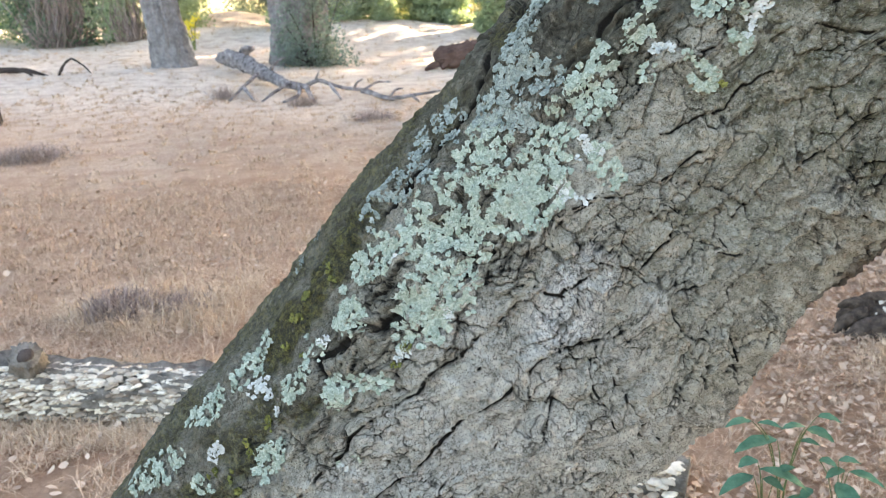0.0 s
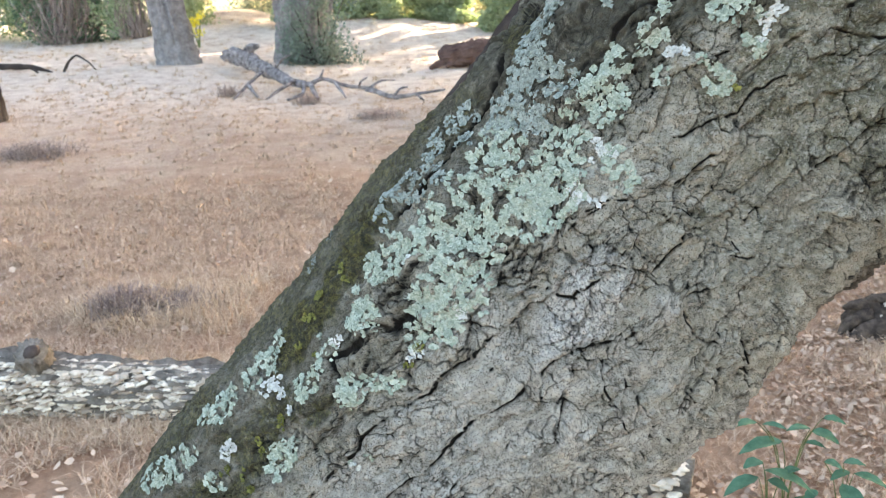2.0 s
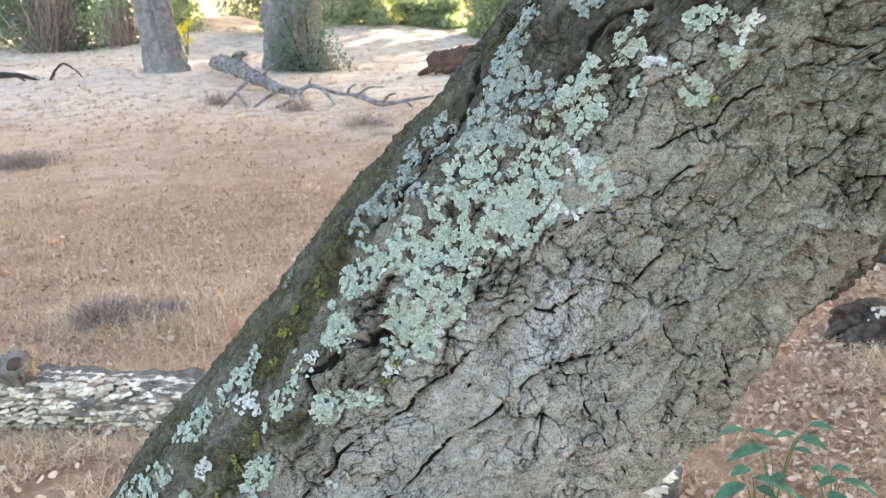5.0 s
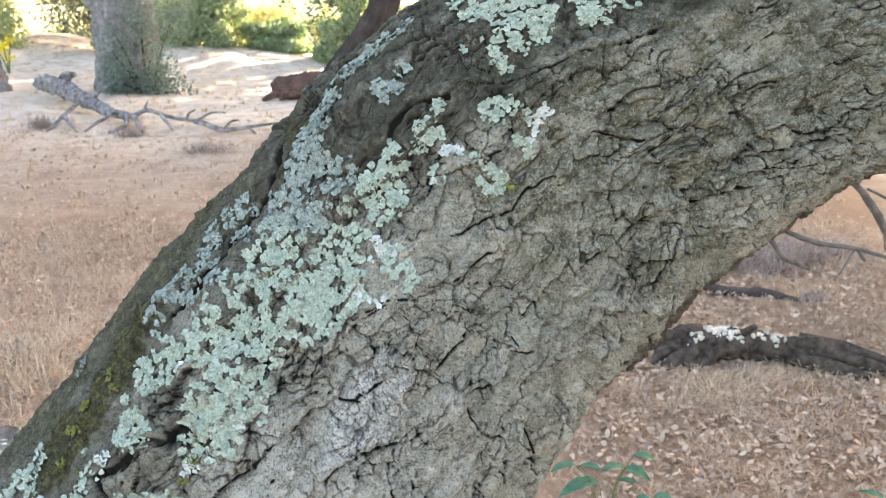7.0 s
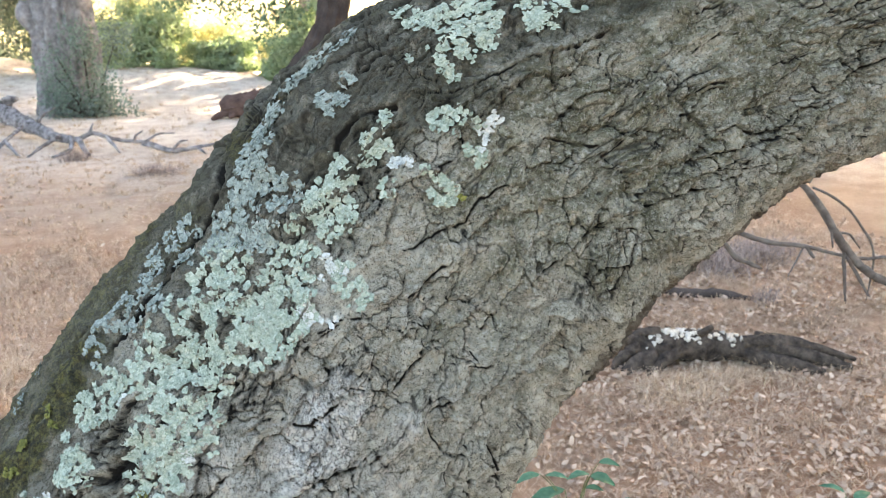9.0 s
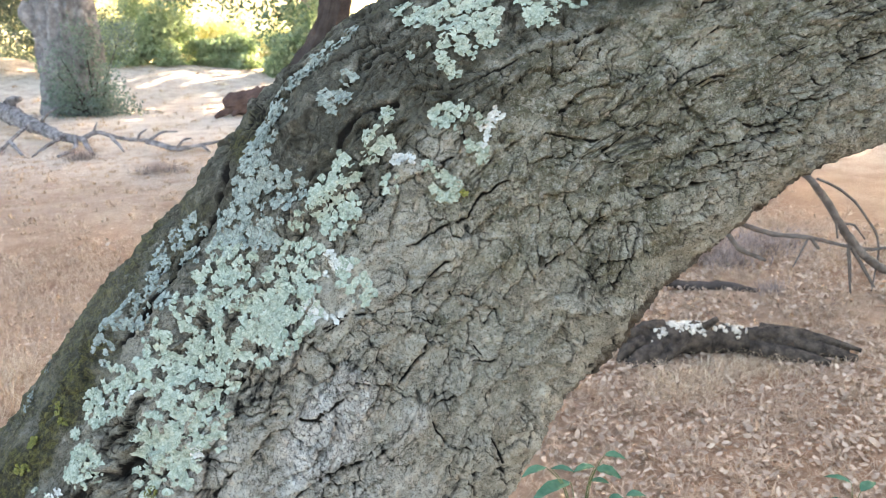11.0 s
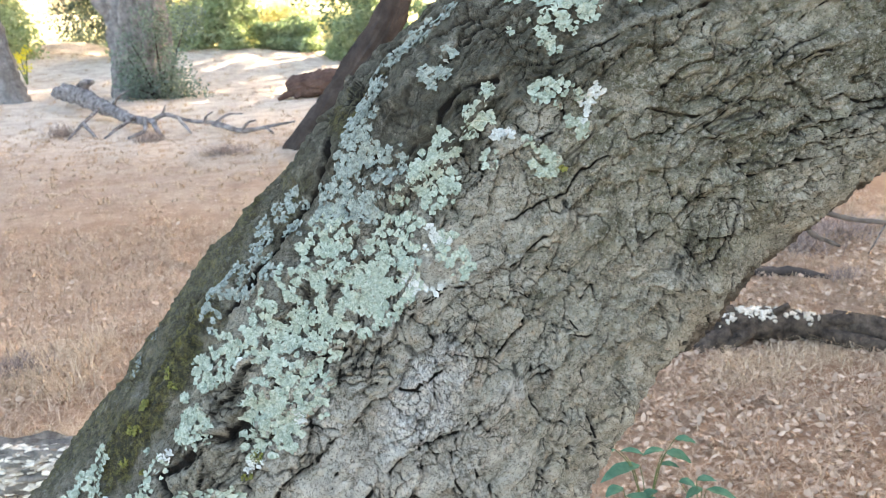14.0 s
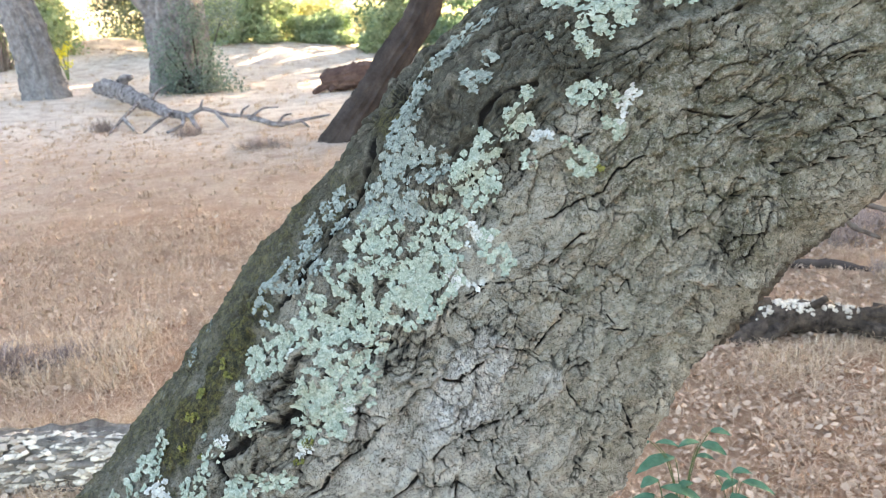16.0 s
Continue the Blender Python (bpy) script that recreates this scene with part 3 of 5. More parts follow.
# ---- lichen on the trunk: along, round (metres) and radius (millimetres) of each rosette ----
COLONY = [(1.811, 0.186, 20.5), (1.781, 0.177, 16.3), (1.778, 0.198, 24.3), (1.754, 0.180, 24.5), (1.757, 0.204, 18.9), (1.733, 0.198, 15.2), (1.736, 0.165, 22.0),
    (1.721, 0.147, 19.4), (1.721, 0.177, 15.3), (1.721, 0.126, 12.4), (1.748, 0.144, 16.6), (1.778, 0.141, 13.8), (1.775, 0.123, 16.8), (1.748, 0.123, 11.2), (1.832,
    0.225, 11.7), (1.826, 0.240, 10.6), (1.676, 0.135, 16.9), (1.661, 0.147, 15.7), (1.682, 0.162, 17.7), (1.697, 0.171, 15.4), (1.664, 0.165, 15.6), (1.679, 0.180,
    13.8), (1.697, 0.195, 9.8), (1.661, 0.186, 15.4), (1.670, 0.201, 12.0), (1.640, 0.189, 16.6), (1.625, 0.174, 13.9), (1.613, 0.177, 11.2), (1.625, 0.192, 13.8),
    (1.646, 0.204, 13.7), (1.652, 0.219, 8.2), (1.610, 0.204, 19.3)]
LOWER = [(1.604, 0.192, 10.0), (1.619, 0.216, 9.9), (1.625, 0.123, 20.1), (1.607, 0.120, 14.5), (1.640, 0.129, 11.4), (1.601, 0.132, 6.9), (1.568, 0.147, 18.4), (1.553,
    0.144, 10.4), (1.583, 0.195, 7.8), (1.508, 0.186, 14.3), (1.496, 0.189, 10.3), (1.526, 0.201, 10.2), (1.538, 0.210, 8.4), (1.517, 0.141, 8.8), (1.505, 0.147, 8.8),
    (1.478, 0.150, 12.9), (1.463, 0.153, 8.8), (1.385, 0.183, 17.8), (1.400, 0.183, 11.8), (1.364, 0.096, 17.8), (1.337, 0.090, 12.9), (1.385, 0.093, 11.4), (1.421,
    0.099, 11.2), (1.442, 0.093, 13.7), (1.469, 0.087, 10.0), (1.454, 0.093, 9.3), (1.283, 0.102, 18.1), (1.256, 0.099, 16.3), (1.232, 0.087, 13.3), (1.304, 0.108, 7.7),
    (1.454, 0.243, 6.9), (1.304, 0.144, 8.7)]
UPPER = [(1.862, 0.174, 15.0), (1.856, 0.186, 10.7), (1.874, 0.186, 10.7), (1.895, 0.162, 13.4), (1.886, 0.162, 11.8), (1.874, 0.159, 9.7), (1.862, 0.159, 8.1), (1.838,
    0.156, 5.4), (1.931, 0.162, 10.6), (1.922, 0.171, 8.0), (1.910, 0.201, 7.4), (1.940, 0.159, 6.4), (1.940, 0.219, 7.8), (1.940, 0.237, 11.5), (1.946, 0.240, 7.8),
    (1.931, 0.237, 6.3), (1.985, 0.198, 12.9), (1.979, 0.186, 10.4), (1.979, 0.231, 11.3), (1.973, 0.234, 7.7)]
TOP = [(2.057, 0.117, 21.1), (2.039, 0.105, 14.8), (2.024, 0.093, 13.3), (2.036, 0.135, 15.6), (2.021, 0.141, 13.0), (2.045, 0.147, 10.4), (2.057, 0.135, 10.4), (2.063,
    0.147, 6.2), (2.012, 0.159, 6.2), (2.006, 0.147, 6.2), (1.997, 0.132, 7.8), (2.093, 0.150, 11.5), (2.114, 0.150, 9.4), (2.096, 0.138, 7.8), (2.096, 0.156, 7.8),
    (2.138, 0.162, 5.2), (2.018, 0.072, 7.6), (2.015, 0.057, 7.7), (1.934, 0.162, 8.3), (1.931, 0.174, 6.7), (1.925, 0.159, 4.6)]
BAND = [(1.886, 0.069, 14.2), (1.868, 0.072, 16.0), (1.853, 0.084, 14.2), (1.844, 0.099, 15.7), (1.832, 0.099, 12.4), (1.850, 0.114, 10.0), (1.853, 0.135, 12.0), (1.844,
    0.135, 9.9), (1.823, 0.114, 13.9), (1.805, 0.114, 14.0), (1.793, 0.105, 11.3), (1.781, 0.114, 12.4), (1.811, 0.144, 11.0), (1.799, 0.129, 11.1), (1.820, 0.147, 9.8),
    (1.772, 0.069, 10.6), (1.754, 0.069, 8.8), (1.751, 0.093, 10.4), (1.733, 0.060, 9.0), (1.724, 0.072, 9.4), (1.703, 0.078, 13.0), (1.688, 0.078, 11.8), (1.709, 0.084,
    8.8), (1.673, 0.087, 14.7), (1.658, 0.084, 11.8), (1.646, 0.090, 8.3), (1.682, 0.102, 8.1), (1.667, 0.105, 6.9), (1.709, 0.108, 6.9)]
BAND_TOP = [(1.937, 0.105, 14.8), (1.946, 0.108, 9.5), (1.931, 0.108, 7.9), (1.970, 0.051, 9.9), (1.961, 0.057, 6.6), (1.943, 0.042, 7.7), (1.931, 0.051, 9.9), (1.919,
    0.048, 12.1), (1.904, 0.048, 11.0), (1.892, 0.063, 10.9), (1.880, 0.069, 10.8), (1.868, 0.075, 10.8), (1.538, 0.024, 5.1), (1.574, 0.024, 5.1)]
WHITE = [(1.826, 0.204, 9.6), (1.790, 0.219, 9.6), (1.796, 0.237, 4.3), (1.571, 0.204, 5.6), (1.442, 0.123, 8.5), (1.427, 0.120, 7.3), (1.343, 0.135, 7.4), (1.355, 0.135,
    4.9), (1.436, 0.159, 4.1), (1.991, 0.225, 6.1), (2.000, 0.219, 5.1), (2.012, 0.219, 6.1), (1.529, 0.141, 5.2), (1.442, 0.243, 4.6), (1.937, 0.198, 2.6), (1.931,
    0.189, 2.6), (1.634, 0.210, 5.5), (1.637, 0.144, 2.8)]
YELLOW = [(1.949, 0.252, 4.7), (1.577, 0.201, 4.5), (1.565, 0.210, 4.5), (1.514, 0.096, 6.1), (1.484, 0.111, 6.1), (1.385, 0.153, 8.4), (1.346, 0.165, 9.7), (1.415,
    0.159, 7.1), (1.499, 0.135, 4.7), (1.322, 0.144, 6.2), (1.577, 0.090, 7.2), (1.541, 0.093, 8.5)]


def lichen_material(name, a, b_col, edge):
    m, n, l, b = material(name, 0.9)
    co = object_coord(n)
    col = blend(n, l, attribute(n, "shade"), a, b_col)
    col = blend(n, l, product(n, l, stretch(n, l, noise_tex(n, l, co, 260, 4, 0.7), 0.45, 0.68), 0.6), col, edge)
    l.new(col, b.inputs["Base Color"])
    bump(n, l, b, noise_tex(n, l, co, 520, 3, 0.7), 0.5, 0.0008)
    return m


MINT = lichen_material("mint_lichen", (0.215, 0.270, 0.208), (0.410, 0.458, 0.380), (0.120, 0.152, 0.110))
BLUE = lichen_material("grey_lichen", (0.150, 0.185, 0.163), (0.325, 0.37, 0.335), (0.070, 0.085, 0.070))
WHITISH = lichen_material("white_lichen", (0.40, 0.42, 0.385), (0.56, 0.57, 0.535), (0.30, 0.31, 0.27))
GOLD = lichen_material("yellow_lichen", (0.12, 0.125, 0.035), (0.22, 0.215, 0.06), (0.06, 0.065, 0.025))


def running_mean(a, n, axis):
    c = np.cumsum(np.concatenate([np.repeat(np.take(a, [0], axis), n, axis), a, np.repeat(np.take(a, [-1], axis), n, axis)], axis), axis)
    hi, lo = np.take(c, range(2 * n, c.shape[axis]), axis), np.take(c, range(0, c.shape[axis] - 2 * n), axis)
    return (hi - lo) / (2 * n)


trunk_soft = running_mean(running_mean(trunk_h, 5, 0), 5, 1)


def on_trunk(u, v, lift):
    i = np.clip(np.searchsorted(tu, u), 0, len(tu) - 1)
    j = np.clip(np.searchsorted(tv, v), 0, len(tv) - 1)
    return trunk_base[i, j] + trunk_out[i, j] * (trunk_soft[i, j] + lift)[..., None]


def rosette(r, u0, v0, radius, lobe, mat, label):
    """A leafy lichen: overlapping scalloped lobes that spread from the middle, the inner ones on top."""
    R = radius / 1000
    n = int(max(6, 2.4 * (R / lobe) ** 2))
    d = np.sqrt(r.random(n)) ** 0.8
    a = r.random(n) * 2 * np.pi
    # an uneven outline with bays
    outline = 1 + 0.30 * fbm(np.cos(a) * 1.6 + u0 * 50, np.sin(a) * 1.6 + v0 * 50, 301, 3)
    order = np.argsort(-d)
    d, a, outline = d[order], a[order], outline[order]
    cu, cv = u0 + R * d * outline * np.cos(a), v0 + R * d * outline * np.sin(a)
    keep = (fbm(cu * 150, cv * 150, 311, 3) > -0.20) & (fbm(cu * 60 + 3, cv * 60, 313, 2) > -0.42)
    d, a, cu, cv = d[keep], a[keep], cu[keep], cv[keep]
    n = len(d)
    if not n:
        return
    way = a + r.normal(0, 0.45, n)
    size = lobe * (0.65 + 0.8 * r.random(n))
    k = np.linspace(-2.0, 2.0, 11)
    rim = 1 + 0.20 * np.sin(k[None, :] * r.uniform(2.2, 4.0, (n, 1)) + r.random((n, 1)) * 6.3) + 0.10 * r.normal(size=(n, 11))
    lx, ly = size[:, None] * 0.95 * rim * np.cos(k), size[:, None] * 0.85 * rim * np.sin(k)
    base = (1 - d)[:, None] * 0.0011 + r.random((n, 1)) * 0.0006 + 0.0010
    rim_h = base + 0.0010 + 0.0007 * np.sin(k[None, :] * 3.1 + r.random((n, 1)) * 6.3)
    lx = np.concatenate([-size[:, None] * 0.9, 0 * size[:, None], lx], 1)
    ly = np.concatenate([0 * size[:, None], 0 * size[:, None], ly], 1)
    hh = np.concatenate([base - 0.0003, base + 0.0003, rim_h], 1)
    c, s = np.cos(way)[:, None], np.sin(way)[:, None]
    P = on_trunk(cu[:, None] + lx * c - ly * s, cv[:, None] + lx * s + ly * c, hh)
    verts = P.reshape(-1, 3) - np.array(oak.location)
    off = np.arange(n)[:, None] * 13
    fan = np.array([(1, 2 + i, 3 + i) for i in range(10)] + [(0, 2, 1), (0, 1, 12)])
    tris = (off[:, None] + fan[None]).reshape(-1, 3)
    # the lobes grow from one holdfast under the bark's surface
    root = on_trunk(np.array([u0]), np.array([v0]), np.array([-0.025])) - np.array(oak.location)
    tris = np.concatenate([tris, np.stack([np.full(n, n * 13), off[:, 0], off[:, 0] + 1], 1)])
    me = mesh_of("lichen", np.concatenate([verts, root]), None, tris)
    shade = np.repeat(np.clip(r.normal(0.5, 0.28, n), 0, 1), 13).reshape(n, 13)
    shade[:, 2:] = np.clip(shade[:, 2:] + 0.25, 0, 1.2)
    me.attributes.new("shade", "FLOAT", "POINT").data.foreach_set("value", np.r_[shade.ravel(), 0.5].astype(np.float32))
    ob = link("lichen", me, mat, trunk, label)
    ob.matrix_parent_inverse = Matrix.Identity(4)
    return ob


lr = np.random.default_rng(21)
for spots, lobe, mat, label in ((COLONY, 0.0027, MINT, "pale mint-green leafy lichen"), (LOWER, 0.0027, MINT, "pale mint-green leafy lichen"), (UPPER, 0.0027, MINT, "pale mint-green leafy lichen"),
                                (TOP, 0.0027, MINT, "grey-green leafy lichen"), (BAND, 0.0024, BLUE, "blue-grey crinkled lichen"), (BAND_TOP, 0.0024, BLUE, "blue-grey crinkled lichen"),
                                (WHITE, 0.0024, WHITISH, "whitish lichen crust"), (YELLOW, 0.0018, GOLD, "yellow-green lichen")):
    for u0, v0, radius in spots:
        rosette(lr, u0, v0, radius * (0.62 if mat is GOLD else 1.06), lobe, mat, label)
        if lr.random() < 0.6:
            a, d = lr.random() * 2 * math.pi, radius * lr.uniform(1.15, 1.9) / 1000
            rosette(lr, u0 + d * math.cos(a), v0 + d * math.sin(a), lr.uniform(2.5, 5.5), lobe * 0.8, mat, label)


# ---- ground ----
def ground_height(x, y):
    far = ramp(np.hypot(x, y - 2), 6, 40)
    h = fbm(x * 0.9, y * 0.9, 201, 3) * 0.03 + fbm(x * 0.12, y * 0.12, 203, 3) * 0.35 * far
    h = h + 0.55 * np.exp(-(((x + 2.6) / 3.2) ** 2 + ((y - 23.5) / 2.2) ** 2)) + 0.8 * np.exp(-(((x + 7.5) / 2.0) ** 2 + ((y - 27.0) / 4) ** 2))
    return h


def ground_material():
    m, n, l, b = material("dry_ground", 1.0)
    co = object_coord(n)
    broad = stretch(n, l, noise_tex(n, l, co, 0.55, 4), 0.35, 0.65)
    col = blend(n, l, broad, (0.420, 0.252, 0.162), (0.610, 0.435, 0.315))
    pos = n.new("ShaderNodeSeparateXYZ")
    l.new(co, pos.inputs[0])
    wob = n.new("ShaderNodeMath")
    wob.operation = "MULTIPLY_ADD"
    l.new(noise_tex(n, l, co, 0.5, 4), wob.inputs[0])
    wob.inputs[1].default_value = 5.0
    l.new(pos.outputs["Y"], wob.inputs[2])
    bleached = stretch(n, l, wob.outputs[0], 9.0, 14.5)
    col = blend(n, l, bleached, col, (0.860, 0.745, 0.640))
    litter = stretch(n, l, noise_tex(n, l, co, 3.2, 5, 0.7), 0.45, 0.7)
    col = blend(n, l, product(n, l, litter, 0.6), col, (0.340, 0.187, 0.123))
    fine = stretch(n, l, noise_tex(n, l, co, 26, 5, 0.75), 0.35, 0.7)
    col = blend(n, l, product(n, l, fine, 0.55), col, (0.24, 0.145, 0.10))
    l.new(col, b.inputs["Base Color"])
    bump(n, l, b, noise_tex(n, l, co, 30, 6, 0.8), 1.0, 0.03)
    return m


def build_ground():
    k = np.linspace(-1, 1, 321)
    x = np.sinh(k * 6.0) / math.sinh(6.0) * 700
    X, Y = np.meshgrid(x, x + 4, indexing="ij")
    P = np.stack([X, Y, ground_height(X, Y)], -1)
    me = mesh_of("ground", P.reshape(-1, 3), grid_faces(321, 321, False))
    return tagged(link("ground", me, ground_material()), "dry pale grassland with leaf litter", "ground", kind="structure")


ground = build_ground()


def on_ground(x, y):
    return float(ground_height(np.array([float(x)]), np.array([float(y)]))[0])


STRAW = leafy("dry_grass", (0.470, 0.315, 0.205), (0.790, 0.635, 0.470), (0.5, 0.36, 0.24), 0.15, 0.85)


MID_STRAW = leafy("trodden_grass", (0.430, 0.275, 0.182), (0.735, 0.555, 0.415), (0.5, 0.36, 0.24), 0.15, 0.85)


RED_STRAW = leafy("matted_straw", (0.395, 0.262, 0.182), (0.680, 0.510, 0.380), (0.5, 0.36, 0.24), 0.15, 0.85)


def grass(rng, x0, x1, y0, y1, count, height, width, name, label, mat=STRAW):
    """Bent dry blades in tufts, as one piece."""
    tufts = max(1, count // 14)
    tx, ty = x0 + (x1 - x0) * rng.random(tufts), y0 + (y1 - y0) * rng.random(tufts)
    # thinner towards the borders of the patch
    rim = np.minimum(np.minimum(tx - x0, x1 - tx), np.minimum(ty - y0, y1 - ty)) + fbm(tx * 1.5, ty * 1.5, 205, 3) * 0.5
    ok = rng.random(tufts) < np.clip(rim / min(0.9, 0.3 * (y1 - y0)), 0.02, 1)
    ok &= rng.random(tufts) < 0.50 + 0.7 * ramp(fbm(tx * 2.6, ty * 5.0, 207, 3), -0.25, 0.25)
    tx, ty = tx[ok], ty[ok]
    n = len(tx) * 14
    x = np.repeat(tx, 14) + rng.normal(0, height * 0.45, n)
    y = np.repeat(ty, 14) + rng.normal(0, height * 0.45, n)
    z = ground_height(x, y)
    a = rng.random(n) * 2 * np.pi
    ht = height * np.repeat(0.5 + rng.random(len(tx)), 14) * (0.3 + 0.9 * rng.random(n))
    reach = height * (0.6 + 2.4 * rng.random(n))
    way = np.stack([np.cos(a), np.sin(a), 0 * a], 1)
    side = np.stack([-np.sin(a), np.cos(a), 0 * a], 1) * (width * (0.5 + rng.random(n)))[:, None]
    root = np.stack([x, y, z - 0.004], 1)
    up = np.array([[0, 0, 1.0]])
    mid = root + way * (reach * 0.35)[:, None] + up * (ht * 0.75)[:, None]
    tip = root + way * reach[:, None] + up * (ht * (0.25 + 0.8 * rng.random(n)))[:, None]
    verts = np.stack([root - side, root + side, mid - side * 0.8, mid + side * 0.8, tip], 1).reshape(-1, 3)
    k = np.arange(n)[:, None] * 5
    me = mesh_of(name, verts, k + np.array([[0, 1, 3, 2]]), k + np.array([[2, 3, 4]]))
    return tagged(link(name, me, mat), label, "grass", kind="stuff")


rng = np.random.default_rng(4)
grass(rng, -2.1, -1.0, 3.55, 4.15, 5000, 0.085, 0.0013, "grass_tuft", "tufts of longer straw round a dry shrub")
grass(rng, -2.6, 0.2, 3.05, 3.3, 3500, 0.07, 0.0013, "grass_tuft", "tufts of straw behind a fallen log")
grass(rng, -2.6, -0.4, 2.6, 2.8, 3500, 0.06, 0.0013, "grass_tuft", "tufts of straw against a fallen log")
grass(rng, 1.6, 2.9, 3.0, 3.35, 3500, 0.06, 0.0013, "grass_tuft", "tufts of straw against a short log")
grass(rng, -4.4, 0.5, 2.0, 6.6, 150000, 0.044, 0.0017, "dry_grass", "matted pale straw grass on the ground", MID_STRAW)
grass(rng, 0.4, 4.6, 1.6, 6.3, 135000, 0.036, 0.0016, "dry_grass", "matted straw grass with dead leaves", RED_STRAW)
grass(rng, -10.0, 5.0, 5.0, 13.0, 65000, 0.042, 0.0028, "dry_grass", "thin dry grass of the clearing", MID_STRAW)
grass(rng, -17.0, 7.0, 11.5, 26.0, 40000, 0.06, 0.004, "dry_grass", "bleached dry grass below the wood")


def tree(name, label, points, radii, mat, around=80, step=0.05, ridge=0.22, rough=0.12, seed=1, group=""):
    base = points[0]
    t = thing(name, (base[0], base[1], on_ground(base[0], base[1])), label, "tree", group)
    v, q, tr = tube(points, radii, around, step, rough, ridge, seed)
    link("trunk", mesh_of("trunk", v - np.array(t.location), q, tr), mat, t)
    return t


def limb(parent, points, radii, mat, name="limb", around=14, step=0.05, seed=1, rough=0.12, label=""):
    v, q, tr = tube(points, radii, around, step, rough, 0.0, seed)
    return link(name, mesh_of(name, v - np.array(parent.location), q, tr), mat, parent, label)


tree_a = tree("oak_tree", "grey furrowed tree trunk with flecks of sun on it", [(-5.68, 16.6, -0.2), (-5.72, 16.6, 0.1), (-5.80, 16.6, 0.9), (-5.97, 16.6, 1.86), (-6.3, 16.7, 3.2), (-6.8, 16.8, 6.0), (-6.6, 17, 9)],
              [0.46, 0.40, 0.33, 0.30, 0.28, 0.24, 0.10], FAR_BARK, seed=2)
tree_b = tree("oak_tree", "thick grey tree trunk half hidden by a shrub", [(-3.15, 17.0, -0.2), (-3.2, 17.0, 0.6), (-3.2, 17.0, 2.0), (-3.1, 17.1, 4.0), (-2.8, 17.2, 8.0), (-2.6, 17.2, 11)],
              [0.62, 0.52, 0.50, 0.48, 0.34, 0.1], FAR_BARK, seed=3)
edge_tree = tree("dark_tree", "dark tree trunk at the edge of the clearing", [(-5.80, 9.9, -0.15), (-5.78, 9.9, 0.5), (-5.74, 9.9, 1.6), (-5.5, 10, 3.0), (-5.6, 10, 6)], [0.20, 0.16, 0.14, 0.13, 0.05], DARK_BARK, 60, seed=5)
mid_tree = tree("leaning_tree", "dark brown leaning tree trunk on dry grass", [(-0.16, 9.6, -0.15), (-0.08, 9.6, 0.05), (0.19, 9.6, 0.36), (0.49, 9.6, 0.75), (0.78, 9.6, 1.11), (0.98, 9.6, 1.40), (1.10, 9.6, 1.75), (1.2, 9.6, 2.6), (1.4, 9.6, 4.5), (1.5, 9.6, 6.5)],
                [0.22, 0.19, 0.165, 0.165, 0.17, 0.165, 0.16, 0.14, 0.11, 0.05], DARK_BARK, seed=4)
limb(tree_b, [(-3.40, 16.9, 1.30), (-3.62, 16.8, 1.55), (-3.78, 16.8, 1.82), (-3.74, 16.8, 2.02)], [0.09, 0.14, 0.19, 0.10], FAR_BARK, "burl", seed=70)
LEAF = leafy("oak_leaves", (0.075, 0.130, 0.092), (0.20, 0.275, 0.200), (0.20, 0.31, 0.15), 0.35)
SHRUB = leafy("shrub_leaves", (0.085, 0.122, 0.108), (0.24, 0.295, 0.262), (0.26, 0.33, 0.22), 0.3)
# sunlit copy of the leaves: the sun's glare is put into the pale yellow
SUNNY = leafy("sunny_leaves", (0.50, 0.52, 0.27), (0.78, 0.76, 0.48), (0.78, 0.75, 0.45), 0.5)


def bush(name, label, x, y, wide, high, count, leaf, mat, seed, deep=None, group="", stems=0):
    r = np.random.default_rng(seed)
    g = on_ground(x, y)
    t = thing(name, (x, y, g), label, "bush", group)
    n = 22
    c = np.stack([r.uniform(-wide, wide, n) * 0.75, r.uniform(-1, 1, n) * (deep or wide * 0.6) * 0.75, r.random(n) ** 1.2 * high * r.uniform(0.55, 1.15, n)], 1)
    s = np.stack([r.uniform(0.25, 0.5, n) * wide, r.uniform(0.25, 0.5, n) * wide, r.uniform(0.16, 0.34, n) * high], 1)
    v, _, tr = leaf_cloud(r, c, s, count, leaf)
    v[:, 2] = np.maximum(v[:, 2], -0.03)
    link("foliage", mesh_of("foliage", v, None, tr, False), mat, t)
    for k in range(stems):
        e = c[k]
        sv, sq, st = tube([(e[0] * 0.15, e[1] * 0.15, -0.05), (e[0] * 0.5, e[1] * 0.4, e[2] * 0.5), tuple(e)], [0.028, 0.02, 0.008], 8, 0.06, 0.2, 0.0, seed + k)
        link("stem", mesh_of("stem", sv, sq, st), DARK_BARK, t)
    return t


